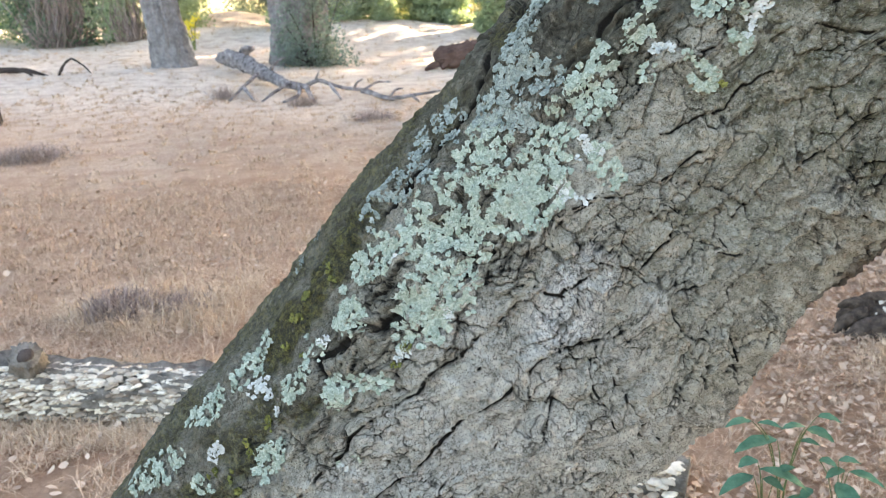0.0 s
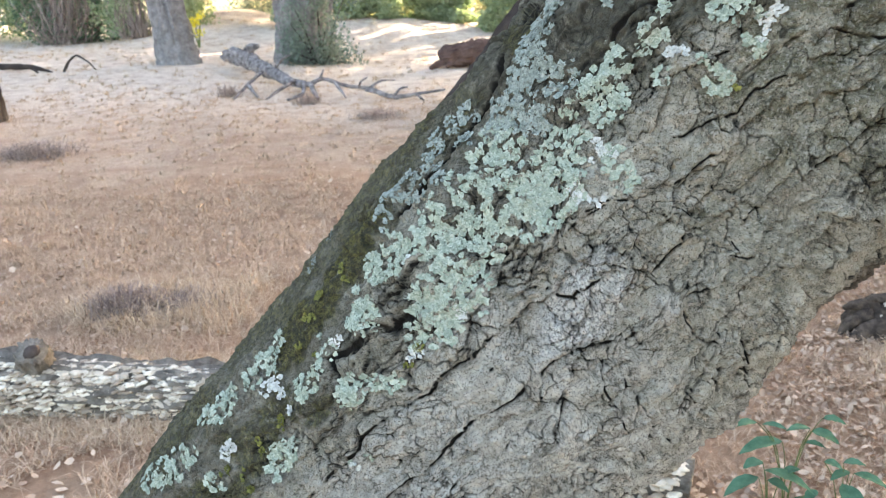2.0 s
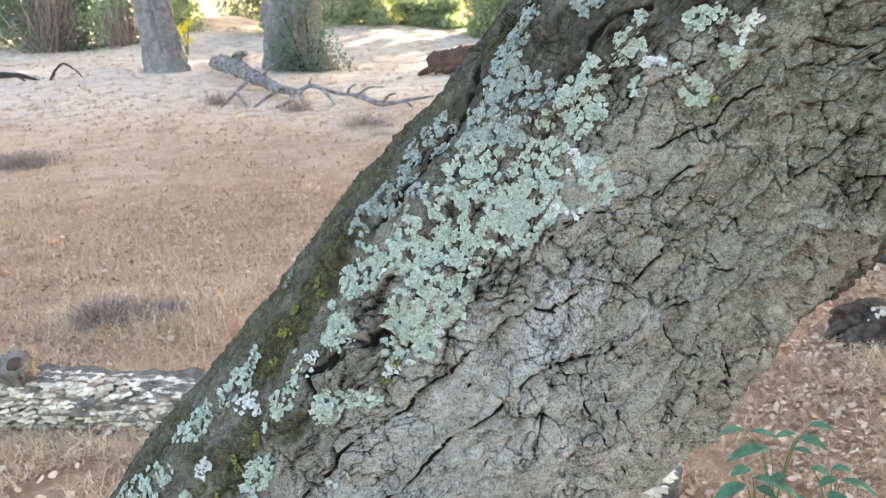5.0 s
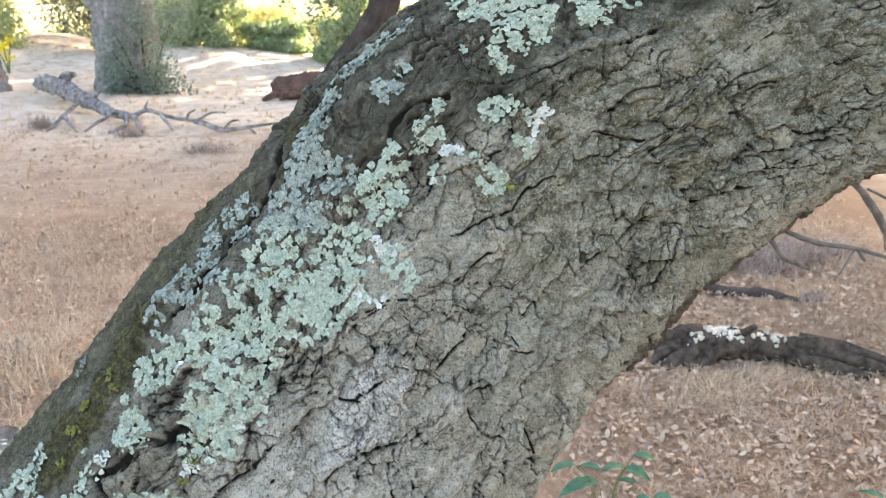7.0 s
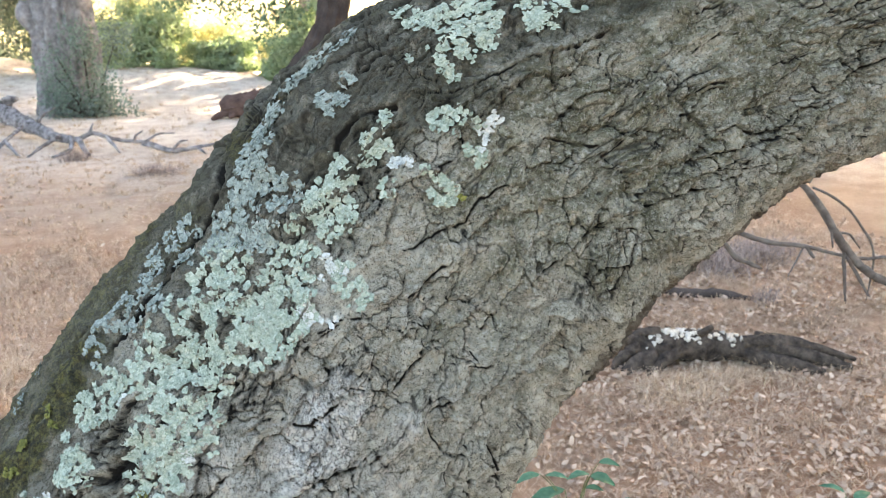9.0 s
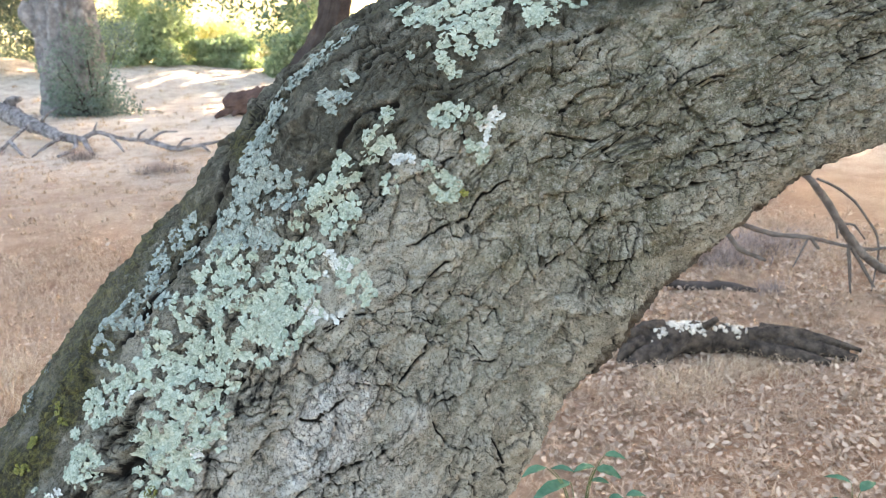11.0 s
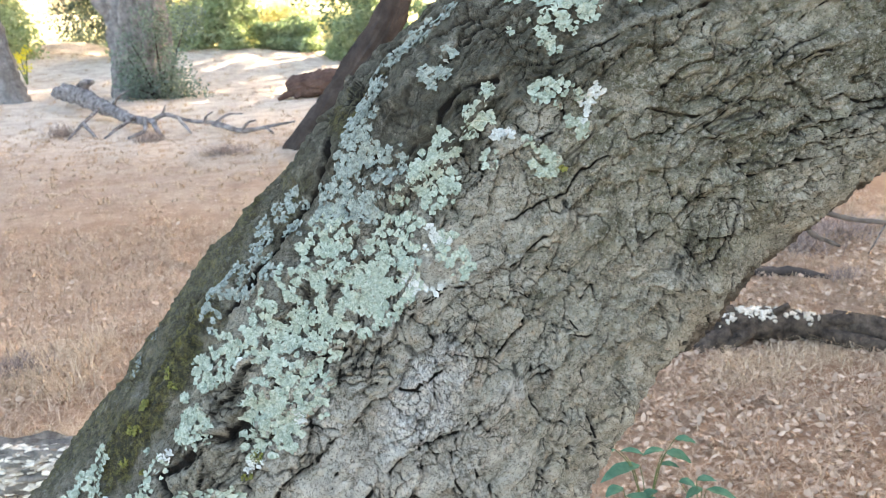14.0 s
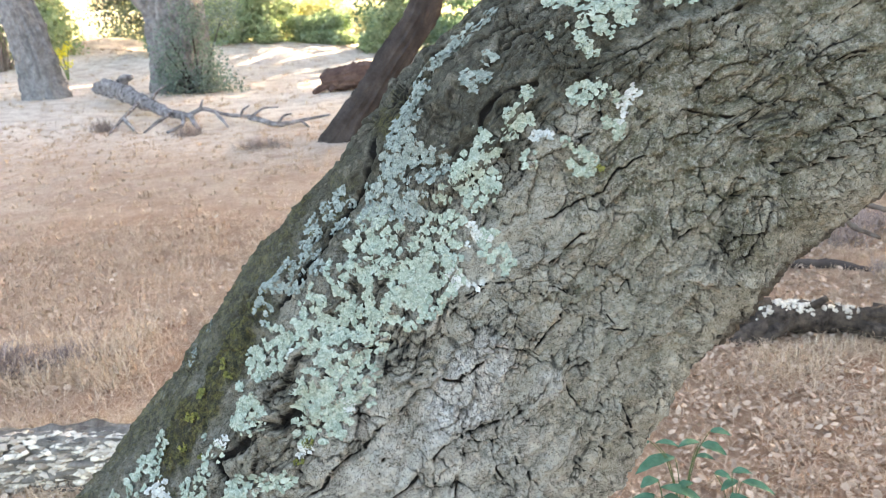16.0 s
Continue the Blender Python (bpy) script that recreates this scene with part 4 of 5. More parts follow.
bush("shrub", "grey-green shrub growing against a tree trunk", -2.78, 16.3, 0.85, 2.1, 6000, 0.058, SHRUB, 11, stems=9)
GREEN = leafy("bush_leaves", (0.25, 0.32, 0.21), (0.47, 0.54, 0.38), (0.34, 0.44, 0.20), 0.45)
for i, (x, y, w, h, mat, lab) in enumerate([
        (-22, 29, 3.4, 4.0, LEAF, "dark green bush at the wood's edge"), (-17.5, 27.6, 3.0, 4.2, LEAF, "dark green bush at the wood's edge"), (-14, 26.6, 2.6, 4.0, GREEN, "dark green bush at the wood's edge"),
        (-11.3, 25.2, 2.2, 3.8, LEAF, "dark green bush at the wood's edge"), (-8.9, 24.0, 1.7, 3.4, GREEN, "green bush at the wood's edge"), (-6.4, 31.0, 2.2, 3.0, SHRUB, "pale green bush behind a bank"),
        (-4.4, 23.8, 1.3, 1.7, GREEN, "green bush behind a thick trunk"), (-2.4, 23.6, 1.1, 1.7, GREEN, "low green bush in half shade"), (-0.5, 24.2, 1.1, 1.05, GREEN, "low light green bush in half shade"),
        (1.3, 22.8, 1.0, 1.75, GREEN, "light green bush in half shade"), (3.8, 22.5, 1.8, 1.3, LEAF, "green bush in half shade")]):
    bush("bush", lab, x, y, w, h, 10000, 0.12, mat, 30 + i, group="bushes at the wood's edge")
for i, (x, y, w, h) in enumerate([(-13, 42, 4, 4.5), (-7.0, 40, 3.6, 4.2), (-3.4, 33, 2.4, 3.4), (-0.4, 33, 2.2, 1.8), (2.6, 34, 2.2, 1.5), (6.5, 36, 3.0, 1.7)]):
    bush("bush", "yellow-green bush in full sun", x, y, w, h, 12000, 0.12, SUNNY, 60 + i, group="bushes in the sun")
tree("pale_tree", "slim tree with a bright sunlit trunk", [(-2.1, 34.0, -0.2), (-2.1, 34, 2.0), (-2.0, 34, 5.0), (-1.8, 34, 9)], [0.34, 0.28, 0.26, 0.1], FAR_BARK, 24, 0.1, seed=8)


def crown(parent, centre, size, count, leaf, mat, seed, clumps=70):
    """A crown of leaf clumps with gaps, spread over an uneven ellipsoid."""
    r = np.random.default_rng(seed)
    d = r.normal(size=(clumps, 3))
    d /= np.linalg.norm(d, axis=1)[:, None]
    c = np.array(centre) + d * np.array(size) * (0.12 + 0.83 * r.random((clumps, 1)) ** 0.6)
    s = (0.20 + 0.18 * r.random((clumps, 1))) * np.array(size)
    v, _, tr = leaf_cloud(r, c, s, count, leaf)
    v[:, 2] = np.maximum(v[:, 2], centre[2] - size[2] * 1.1)
    return link("crown", mesh_of("crown", v - np.array(parent.location), None, tr, False), mat, parent)


limb(oak, [(2.25, 1.02, 2.52), (2.7, 1.1, 3.0), (3.2, 1.4, 3.9), (3.4, 1.6, 5.0)], [0.13, 0.11, 0.08, 0.03], FAR_BARK, seed=71)
limb(oak, [(1.9, 1.02, 2.25), (2.3, 1.6, 2.9), (2.6, 2.6, 3.8), (3.0, 3.2, 4.6)], [0.10, 0.08, 0.06, 0.03], FAR_BARK, seed=72)
crown(oak, (3.6, 2.2, 5.2), (2.6, 2.4, 1.6), 5000, 0.16, LEAF, 81)
crown(tree_a, (-6.6, 17.6, 9.6), (3.2, 3.0, 2.4), 7000, 0.34, LEAF, 82)
crown(tree_b, (-2.5, 17.8, 10.6), (3.2, 3.0, 2.4), 7000, 0.34, LEAF, 83)
crown(mid_tree, (2.0, 10.4, 7.2), (3.0, 2.8, 2.0), 8000, 0.30, LEAF, 84)
# unseen oaks, added so that their crowns keep the low sun off the clearing
for i, (x, y, h) in enumerate([(23.9, 10.8, 9.0), (18.6, 16.7, 9.5), (13.2, 22.7, 9.0), (7.9, 28.6, 9.5), (2.5, 34.5, 9.0), (29.0, 4.0, 9.0), (-5.8, 32.0, 6.6), (-10.5, 30.0, 6.8), (-20.0, 29.0, 7.0)]):
    t = tree("oak_tree", "broad-crowned oak at the clearing's edge", [(x, y, -0.2), (x + 0.1, y, 1.5), (x, y + 0.2, 3.5), (x + 0.2, y, h + 1)], [0.5, 0.36, 0.30, 0.12], FAR_BARK, 20, 0.12, seed=90 + i, group="oaks round the clearing")
    crown(t, (x, y, h), (5.4, 5.4, 0.5 * h), 5000 if i in (3, 4) else 14000, 0.62, LEAF, 100 + i, 130)
v, _, tr = leaf_cloud(np.random.default_rng(140), [(-0.6, 10.2, 2.0), (0.0, 10.1, 1.85), (0.35, 10.1, 1.55), (0.62, 10.0, 1.75), (0.5, 10.0, 2.2), (1.5, 9.9, 2.3)],
                      [(0.5, 0.4, 0.3), (0.35, 0.3, 0.3), (0.25, 0.25, 0.35), (0.3, 0.3, 0.25), (0.6, 0.4, 0.3), (0.6, 0.4, 0.35)], 2600, 0.06)
link("foliage", mesh_of("foliage", v - np.array(mid_tree.location), None, tr, False), LEAF, mid_tree, "hanging sprays of oak leaves")
for i, pts in enumerate([[(1.15, 9.6, 2.3), (0.6, 9.9, 2.2), (0.2, 10.1, 1.9), (0.0, 10.1, 1.7)], [(1.15, 9.6, 2.2), (0.7, 9.9, 1.9), (0.45, 10.05, 1.6)], [(1.2, 9.6, 2.6), (0.3, 10.0, 2.5), (-0.5, 10.2, 2.1)]]):
    limb(mid_tree, pts, [0.03, 0.015, 0.008, 0.005][:len(pts)], DARK_BARK, "twig", 7, 0.06, 150 + i)


# ---- fallen logs and branches ----
def fallen(name, label, pieces, mat, category="log", names=("log", "branch"), rough=0.38):
    p0 = pieces[0][0]
    t = thing(name, (p0[0][0], p0[0][1], on_ground(p0[0][0], p0[0][1])), label, category)
    for i, (pts, rad) in enumerate(pieces):
        thick = rad[0] > 0.05
        v, q, tr = tube(pts, rad, 72 if thick else 9, 0.012 if thick else 0.03, rough if thick else 0.40, 0.22 if thick else 0.0, 60 + i)
        link(names[0] if i == 0 else names[1], mesh_of("piece", v - np.array(t.location), q, tr), mat, t)
    return t


DRY_BRANCH = simple("dry_branch_bark", (0.07, 0.056, 0.05), (0.22, 0.185, 0.165), 18, 0.95, 0.003, 90)
FUNGUS = simple("shelf_fungus", (0.40, 0.34, 0.28), (0.84, 0.78, 0.69), 14, 0.85, 0.001, 300, 0.4)


def bracket_material(name, source):
    """Shelf fungi from weathered brown to white, each its own shade."""
    m, n, l, b = material(name, 0.85)
    info = n.new("ShaderNodeObjectInfo" if source == "Random" else "ShaderNodeNewGeometry")
    col = blend(n, l, info.outputs[source], (0.22, 0.16, 0.115), (0.86, 0.775, 0.65))
    mottle = stretch(n, l, noise_tex(n, l, object_coord(n), 60 if source != "Random" else 2.5, 4), 0.4, 0.7)
    l.new(blend(n, l, product(n, l, mottle, 0.5), col, (0.36, 0.30, 0.25)), b.inputs["Base Color"])
    return m


BRACKET, BRACKET_CRUST = bracket_material("bracket_fungus", "Random"), bracket_material("bracket_crust", "Random Per Island")
LOG_LINE = [(-3.2, 3.0, 0.07), (-1.75, 2.92, 0.08), (-1.40, 2.90, 0.07), (-1.05, 2.88, 0.06), (-0.4, 2.76, 0.06), (0.1, 2.56, 0.05), (0.74, 2.31, 0.02)]
fungus_log = fallen("fallen_log", "fallen log crusted with pale shelf fungi in dry grass", [
    (LOG_LINE, [0.125, 0.118, 0.115, 0.11, 0.105, 0.10, 0.08]),
    ([(-1.60, 2.90, 0.14), (-1.585, 2.87, 0.20), (-1.57, 2.83, 0.262)], [0.070, 0.062, 0.056])], LOG_BARK, names=("log", "branch_stub"), rough=0.18)
# a solid dark plug on the stub, in place of the shade inside its hole
v, q, tr = tube([(-1.57, 2.830, 0.258), (-1.568, 2.818, 0.268)], [0.030, 0.026], 14, 0.004, 0.3, 0, 7)
link("hollow_plug", mesh_of("hollow_plug", v - np.array(fungus_log.location), q, tr), DARK_BARK, fungus_log, "dark hollow of a broken branch")


def fungus_mesh(r):
    """A thin scalloped half-disc with a rounded rim."""
    k = np.linspace(-1.45, 1.45, 9)
    rim = 1 + 0.14 * r.normal(size=9)
    out = np.stack([np.cos(k) * rim, np.sin(k) * rim * 0.95, -0.12 - 0.12 * r.random(9)], 1)
    mid = np.stack([np.cos(k) * 0.5, np.sin(k) * 0.6, 0.10 + 0.03 * r.random(9)], 1)
    low = out * [0.93, 0.93, 1] - [0, 0, 0.13]
    verts = np.concatenate([mid, out, low, [[-0.15, 0, 0.12], [-0.15, 0, -0.30]]])
    quads = [(i, i + 9, i + 10, i + 1) for i in range(8)] + [(i + 9, i + 18, i + 19, i + 10) for i in range(8)]
    tris = [(27, i, i + 1) for i in range(8)] + [(28, i + 19, i + 18) for i in range(8)]
    me = mesh_of("shelf_fungus", verts, quads, tris)
    me.materials.append(BRACKET)
    return me


def grow_fungi(parent, line, radii, count, seed, span, size, extra=0):
    r = np.random.default_rng(seed)
    kinds = [fungus_mesh(r) for _ in range(6)]
    pts = np.array(line)
    seg = np.r_[0, np.cumsum(np.linalg.norm(np.diff(pts, axis=0), axis=1))]
    rest = []
    for number in range(count + extra):
        u = r.uniform(*span) * seg[-1]
        c = np.array([np.interp(u, seg, pts[:, k]) for k in range(3)])
        rad = np.interp(u, seg, radii)
        along = np.array([np.interp(u + 0.05, seg, pts[:, k]) for k in range(3)]) - c
        along /= np.linalg.norm(along)
        front = np.cross(along, [0, 0, 1.0])
        front /= np.linalg.norm(front)
        a = radians(r.uniform(-30, 100))
        out = front * math.cos(a) + np.array([0, 0, math.sin(a)])
        kind = kinds[r.integers(6)]
        x = front + along * r.normal(0, 0.5) + np.array([0, 0, 0.25 * math.sin(a)])
        x /= np.linalg.norm(x)
        z = np.array([0, 0, 1.0]) - out * r.uniform(-0.1, 0.35) + along * r.normal(0, 0.2)
        y = np.cross(z, x)
        y /= np.linalg.norm(y)
        z = np.cross(x, y)
        s = size * r.uniform(0.45, 1.4)
        m = Matrix.Identity(4)
        p = c + out * rad * 0.97 - np.array(parent.location)
        for i in range(3):
            m[i][0], m[i][1], m[i][2], m[i][3] = x[i] * s, y[i] * s, z[i] * s, p[i]
        if number < count:
            ob = new("shelf_fungus", kind)
            ob.parent = parent
            ob.matrix_basis = m
        else:
            rest.append((np.array([m @ q.co for q in kind.vertices]), None, np.array([f.vertices[:3] for f in kind.polygons] + [(f.vertices[0], f.vertices[2], f.vertices[3]) for f in kind.polygons if len(f.vertices) == 4])))
    if rest:
        v, q, tr = joined(rest)
        link("fungus_crust", mesh_of("fungus_crust", v, q, tr), BRACKET_CRUST, parent, "many small pale shelf fungi")["kind"] = "stuff"


grow_fungi(fungus_log, LOG_LINE, [0.125, 0.118, 0.115, 0.11, 0.105, 0.10, 0.08], 290, 33, (0.30, 0.60), 0.0225, 900)
grow_fungi(fungus_log, LOG_LINE, [0.125, 0.118, 0.115, 0.11, 0.105, 0.10, 0.08], 60, 34, (0.90, 0.995), 0.026, 60)

short_log = fallen("short_log", "short dark log with white lichen on top lying in litter", [
    ([(1.72, 3.46, 0.03), (1.80, 3.46, 0.06), (1.95, 3.45, 0.085), (2.15, 3.43, 0.078), (2.35, 3.36, 0.06), (2.52, 3.28, 0.035)], [0.05, 0.064, 0.076, 0.070, 0.056, 0.042]),
    ([(2.42, 3.33, 0.075), (2.58, 3.24, 0.05), (2.74, 3.14, 0.015)], [0.049, 0.036, 0.018]),
    ([(2.38, 3.37, 0.10), (2.56, 3.30, 0.095), (2.74, 3.20, 0.03)], [0.045, 0.035, 0.014]),
    ([(1.80, 3.44, 0.09), (1.70, 3.41, 0.07), (1.66, 3.39, 0.02)], [0.040, 0.028, 0.012]), ([(1.84, 3.45, 0.12), (1.74, 3.46, 0.14), (1.69, 3.44, 0.13)], [0.035, 0.024, 0.010]),
    ([(2.0, 3.42, 0.09), (1.90, 3.36, 0.05), (1.80, 3.33, 0.0)], [0.045, 0.034, 0.016]), ([(2.1, 3.40, 0.15), (2.14, 3.36, 0.20)], [0.02, 0.012]),
    ([(2.30, 3.35, 0.11), (2.48, 3.30, 0.115), (2.64, 3.24, 0.085), (2.78, 3.17, 0.04)], [0.036, 0.030, 0.022, 0.010]), ([(2.30, 3.33, 0.05), (2.45, 3.24, 0.035), (2.60, 3.14, 0.01)], [0.048, 0.040, 0.016]),
    ([(1.86, 3.40, 0.06), (1.76, 3.37, 0.045), (1.69, 3.36, 0.01)], [0.05, 0.04, 0.02]), ([(1.92, 3.46, 0.15), (1.84, 3.47, 0.165), (1.78, 3.46, 0.15)], [0.034, 0.026, 0.012])], DARK_LOG, names=("log", "split_end"), rough=0.55)


def crust_on(parent, line, radii, spots, seed, mat):
    """Flat lichen scales on the upper side of a log."""
    r = np.random.default_rng(seed)
    pts = np.array(line)
    for x0, n, spread in spots:
        pieces = []
        for _ in range(n):
            x = x0 + r.normal(0, spread)
            c = np.array([x, np.interp(x, pts[:, 0], pts[:, 1]), np.interp(x, pts[:, 0], pts[:, 2])])
            rad = np.interp(x, pts[:, 0], radii)
            a = radians(r.normal(70, 16))
            o = np.array([0, -math.cos(a), math.sin(a)])
            t = np.cross(o, [1, 0, 0])
            k = np.linspace(0, 2 * np.pi, 9)[:-1]
            s = r.uniform(0.004, 0.014) * (1 + 0.35 * r.normal(size=8))
            ring = c + o * (rad * 1.13 + 0.002) + np.outer(np.cos(k) * s, [1, 0, 0]) + np.outer(np.sin(k) * s, t)
            pieces.append((np.concatenate([ring, [c + o * (rad * 1.13 + 0.004)], [c]]), None, np.array([(8, i, (i + 1) % 8) for i in range(8)] + [(9, (i + 1) % 8, i) for i in range(8)])))
        v, q, tr = joined(pieces)
        ob = link("lichen_patch", mesh_of("lichen_patch", v - np.array(parent.location), q, tr), mat, parent, "white lichen crust")
        ob["kind"] = "stuff"


crust_on(short_log, [(1.72, 3.46, 0.03), (1.80, 3.46, 0.06), (1.95, 3.45, 0.085), (2.15, 3.43, 0.078), (2.35, 3.36, 0.06), (2.52, 3.28, 0.035)], [0.05, 0.064, 0.076, 0.070, 0.056, 0.042], [(1.96, 60, 0.06), (2.07, 30, 0.04), (2.22, 22, 0.05)], 41, FUNGUS)

fallen("dead_tree", "bleached dead fallen tree with bare branches on dry grass", [
    ([(-4.45, 15.5, 0.24), (-4.18, 15.2, 0.27), (-3.72, 14.4, 0.25), (-3.1, 13.2, 0.19), (-2.63, 12.4, 0.12), (-2.3, 11.9, 0.10)], [0.09, 0.13, 0.12, 0.095, 0.065, 0.035]),
    ([(-3.86, 15.0, 0.30), (-3.80, 14.9, 0.42), (-3.62, 14.8, 0.46)], [0.08, 0.075, 0.035]),
    ([(-2.63, 12.4, 0.12), (-2.35, 12.0, 0.14), (-2.14, 11.6, 0.14), (-1.98, 11.6, 0.25), (-1.62, 11.6, 0.12), (-1.26, 11.6, 0.08), (-1.04, 11.5, 0.01)], [0.05, 0.042, 0.035, 0.03, 0.026, 0.022, 0.014]),
    ([(-3.15, 13.0, 0.20), (-3.13, 12.0, 0.12), (-3.17, 11.3, 0.0)], [0.03, 0.022, 0.014]),
    ([(-3.12, 12.0, 0.12), (-2.79, 11.3, 0.0)], [0.03, 0.015]),
    ([(-2.25, 11.8, 0.16), (-2.2, 11.4, 0.05), (-2.38, 11.2, 0.0)], [0.035, 0.028, 0.02]),
    ([(-2.12, 11.6, 0.15), (-2.02, 11.3, 0.06), (-1.95, 11.2, 0.0)], [0.04, 0.03, 0.02]),
    ([(-1.35, 11.6, 0.06), (-1.2, 11.2, 0.10), (-0.93, 11.0, 0.03), (-0.67, 11.0, 0.06), (-0.22, 11.0, 0.12)], [0.02, 0.03, 0.035, 0.025, 0.012]),
    ([(-1.98, 11.6, 0.25), (-1.93, 11.6, 0.36)], [0.02, 0.01]),
    ([(-1.8, 11.6, 0.19), (-1.68, 11.45, 0.08), (-1.6, 11.3, 0.0)], [0.025, 0.02, 0.01]), ([(-1.45, 11.6, 0.10), (-1.40, 11.45, 0.2), (-1.3, 11.4, 0.26)], [0.02, 0.014, 0.008]),
    ([(-2.9, 12.9, 0.28), (-2.75, 12.7, 0.42), (-2.6, 12.6, 0.48)], [0.03, 0.02, 0.01]), ([(-2.45, 12.1, 0.16), (-2.6, 11.6, 0.08), (-2.7, 11.3, 0.0)], [0.03, 0.022, 0.012]),
    ([(-0.9, 11.0, 0.06), (-0.8, 10.8, 0.18), (-0.7, 10.75, 0.2)], [0.02, 0.014, 0.008]), ([(-0.6, 11.0, 0.07), (-0.5, 10.85, 0.0)], [0.02, 0.012]),
    ([(-1.3, 11.6, 0.09), (-1.15, 11.7, 0.18), (-0.95, 11.8, 0.16)], [0.02, 0.015, 0.008])], DEAD_WOOD, "fallen tree", ("trunk", "branch"))
fallen("rotten_log", "reddish brown rotten log end on pale grass", [
    ([(-0.42, 15.0, 0.14), (-0.28, 15.0, 0.18), (0.0, 15.0, 0.20), (0.4, 15.05, 0.22), (1.2, 15.3, 0.2)], [0.10, 0.17, 0.20, 0.20, 0.17]),
    ([(-0.3, 14.95, 0.10), (-0.48, 14.8, 0.05), (-0.58, 14.75, 0.0)], [0.07, 0.05, 0.03]),
    ([(-0.2, 14.9, 0.10), (-0.28, 14.75, 0.02)], [0.06, 0.03])], RED_LOG, names=("log", "root"))
fallen("fallen_branch", "thin bare dead branch lying on pale grass", [([(-9.6, 15.5, 0.12), (-8.65, 15.5, 0.15), (-8.11, 15.5, 0.13), (-7.75, 15.5, 0.02)], [0.06, 0.05, 0.04, 0.015]),
    ([(-8.2, 15.5, 0.13), (-8.0, 15.45, 0.03)], [0.03, 0.015]), ([(-7.55, 15.5, 0.0), (-7.42, 15.5, 0.22), (-7.25, 15.5, 0.34), (-7.02, 15.5, 0.18), (-6.89, 15.5, 0.0)], [0.03, 0.025, 0.02, 0.015, 0.01])], DARK_BARK, "branch", ("branch", "twig"))
fallen("dead_branch", "fallen bare branch arching over dry grass", [
    ([(2.86, 3.95, 0.80), (2.98, 3.9, 0.70), (3.08, 3.9, 0.59), (3.19, 3.9, 0.44), (3.30, 3.9, 0.30), (3.46, 3.9, 0.17), (3.75, 3.9, 0.03)], [0.012, 0.016, 0.020, 0.022, 0.023, 0.025, 0.027]),
    ([(2.55, 3.9, 0.50), (2.65, 3.9, 0.46), (2.79, 3.9, 0.41), (3.0, 3.9, 0.38), (3.19, 3.9, 0.32), (3.38, 3.9, 0.27), (3.7, 3.9, 0.27)], [0.010, 0.013, 0.014, 0.012, 0.009, 0.010, 0.009]),
    ([(2.45, 3.9, 0.52), (2.53, 3.9, 0.41), (2.59, 3.9, 0.34), (2.75, 3.9, 0.27)], [0.012, 0.014, 0.015, 0.009]),
    ([(3.02, 3.9, 0.70), (3.14, 3.9, 0.65), (3.27, 3.9, 0.56), (3.44, 3.9, 0.36), (3.47, 3.9, 0.25), (3.45, 3.9, 0.02)], [0.006, 0.007, 0.007, 0.007, 0.006, 0.004]),
    ([(3.26, 3.9, 0.32), (3.29, 3.9, 0.15), (3.30, 3.88, 0.0)], [0.010, 0.009, 0.005]),
    ([(3.28, 3.9, 0.30), (3.39, 3.9, 0.15), (3.48, 3.9, 0.02)], [0.012, 0.010, 0.006]),
    ([(3.16, 3.9, 0.48), (3.17, 3.88, 0.36)], [0.008, 0.004]),
    ([(3.20, 3.9, 0.44), (3.30, 3.92, 0.42), (3.38, 3.92, 0.33)], [0.007, 0.006, 0.004]),
    ([(3.0, 3.9, 0.37), (2.92, 3.85, 0.30), (2.86, 3.82, 0.24)], [0.006, 0.005, 0.003]),
    ([(3.02, 3.9, 0.37), (3.06, 3.88, 0.31)], [0.010, 0.008])], DRY_BRANCH, "branch", ("branch", "twig"))
fallen("stick", "dark stick lying in dry grass", [([(2.33, 4.3, 0.07), (2.5, 4.25, 0.03), (2.7, 4.2, 0.03), (2.86, 4.1, 0.01)], [0.022, 0.028, 0.03, 0.018])], DARK_BARK, "stick")


# ---- dry brush, litter and green plants ----
BRUSH = leafy("dry_brush", (0.21, 0.155, 0.140), (0.46, 0.37, 0.335), (0.2, 0.15, 0.1), 0.05, 0.9)


def brush(x, y, wide, high, count, seed, label="low tangle of grey dry twigs"):
    r = np.random.default_rng(seed)
    g = on_ground(x, y)
    t = thing("dry_shrub", (x, y, g), label, "shrub", "dry shrubs")
    n = count
    root = np.stack([r.normal(0, wide * 0.35, n), r.normal(0, wide * 0.3, n), np.full(n, -0.01)], 1)
    a = r.random(n) * 2 * np.pi
    tip = root + np.stack([np.cos(a) * wide * r.random(n) * 0.7, np.sin(a) * wide * r.random(n) * 0.5, high * (0.2 + 0.9 * r.random(n))], 1)
    mid = (root + tip) / 2 + r.normal(0, high * 0.18, (n, 3))
    w = 0.0016 * (1 + high * 4)
    side = np.stack([-np.sin(a), np.cos(a), 0.3 * r.normal(size=n)], 1) * w
    verts = np.stack([root - side, root + side, mid - side * 0.8, mid + side * 0.8, tip], 1).reshape(-1, 3)
    k = np.arange(n)[:, None] * 5
    ob = link("brushwood", mesh_of("brushwood", verts, k + np.array([[0, 1, 3, 2]]), k + np.array([[2, 3, 4]])), BRUSH, t)
    ob["kind"] = "stuff"
    return t


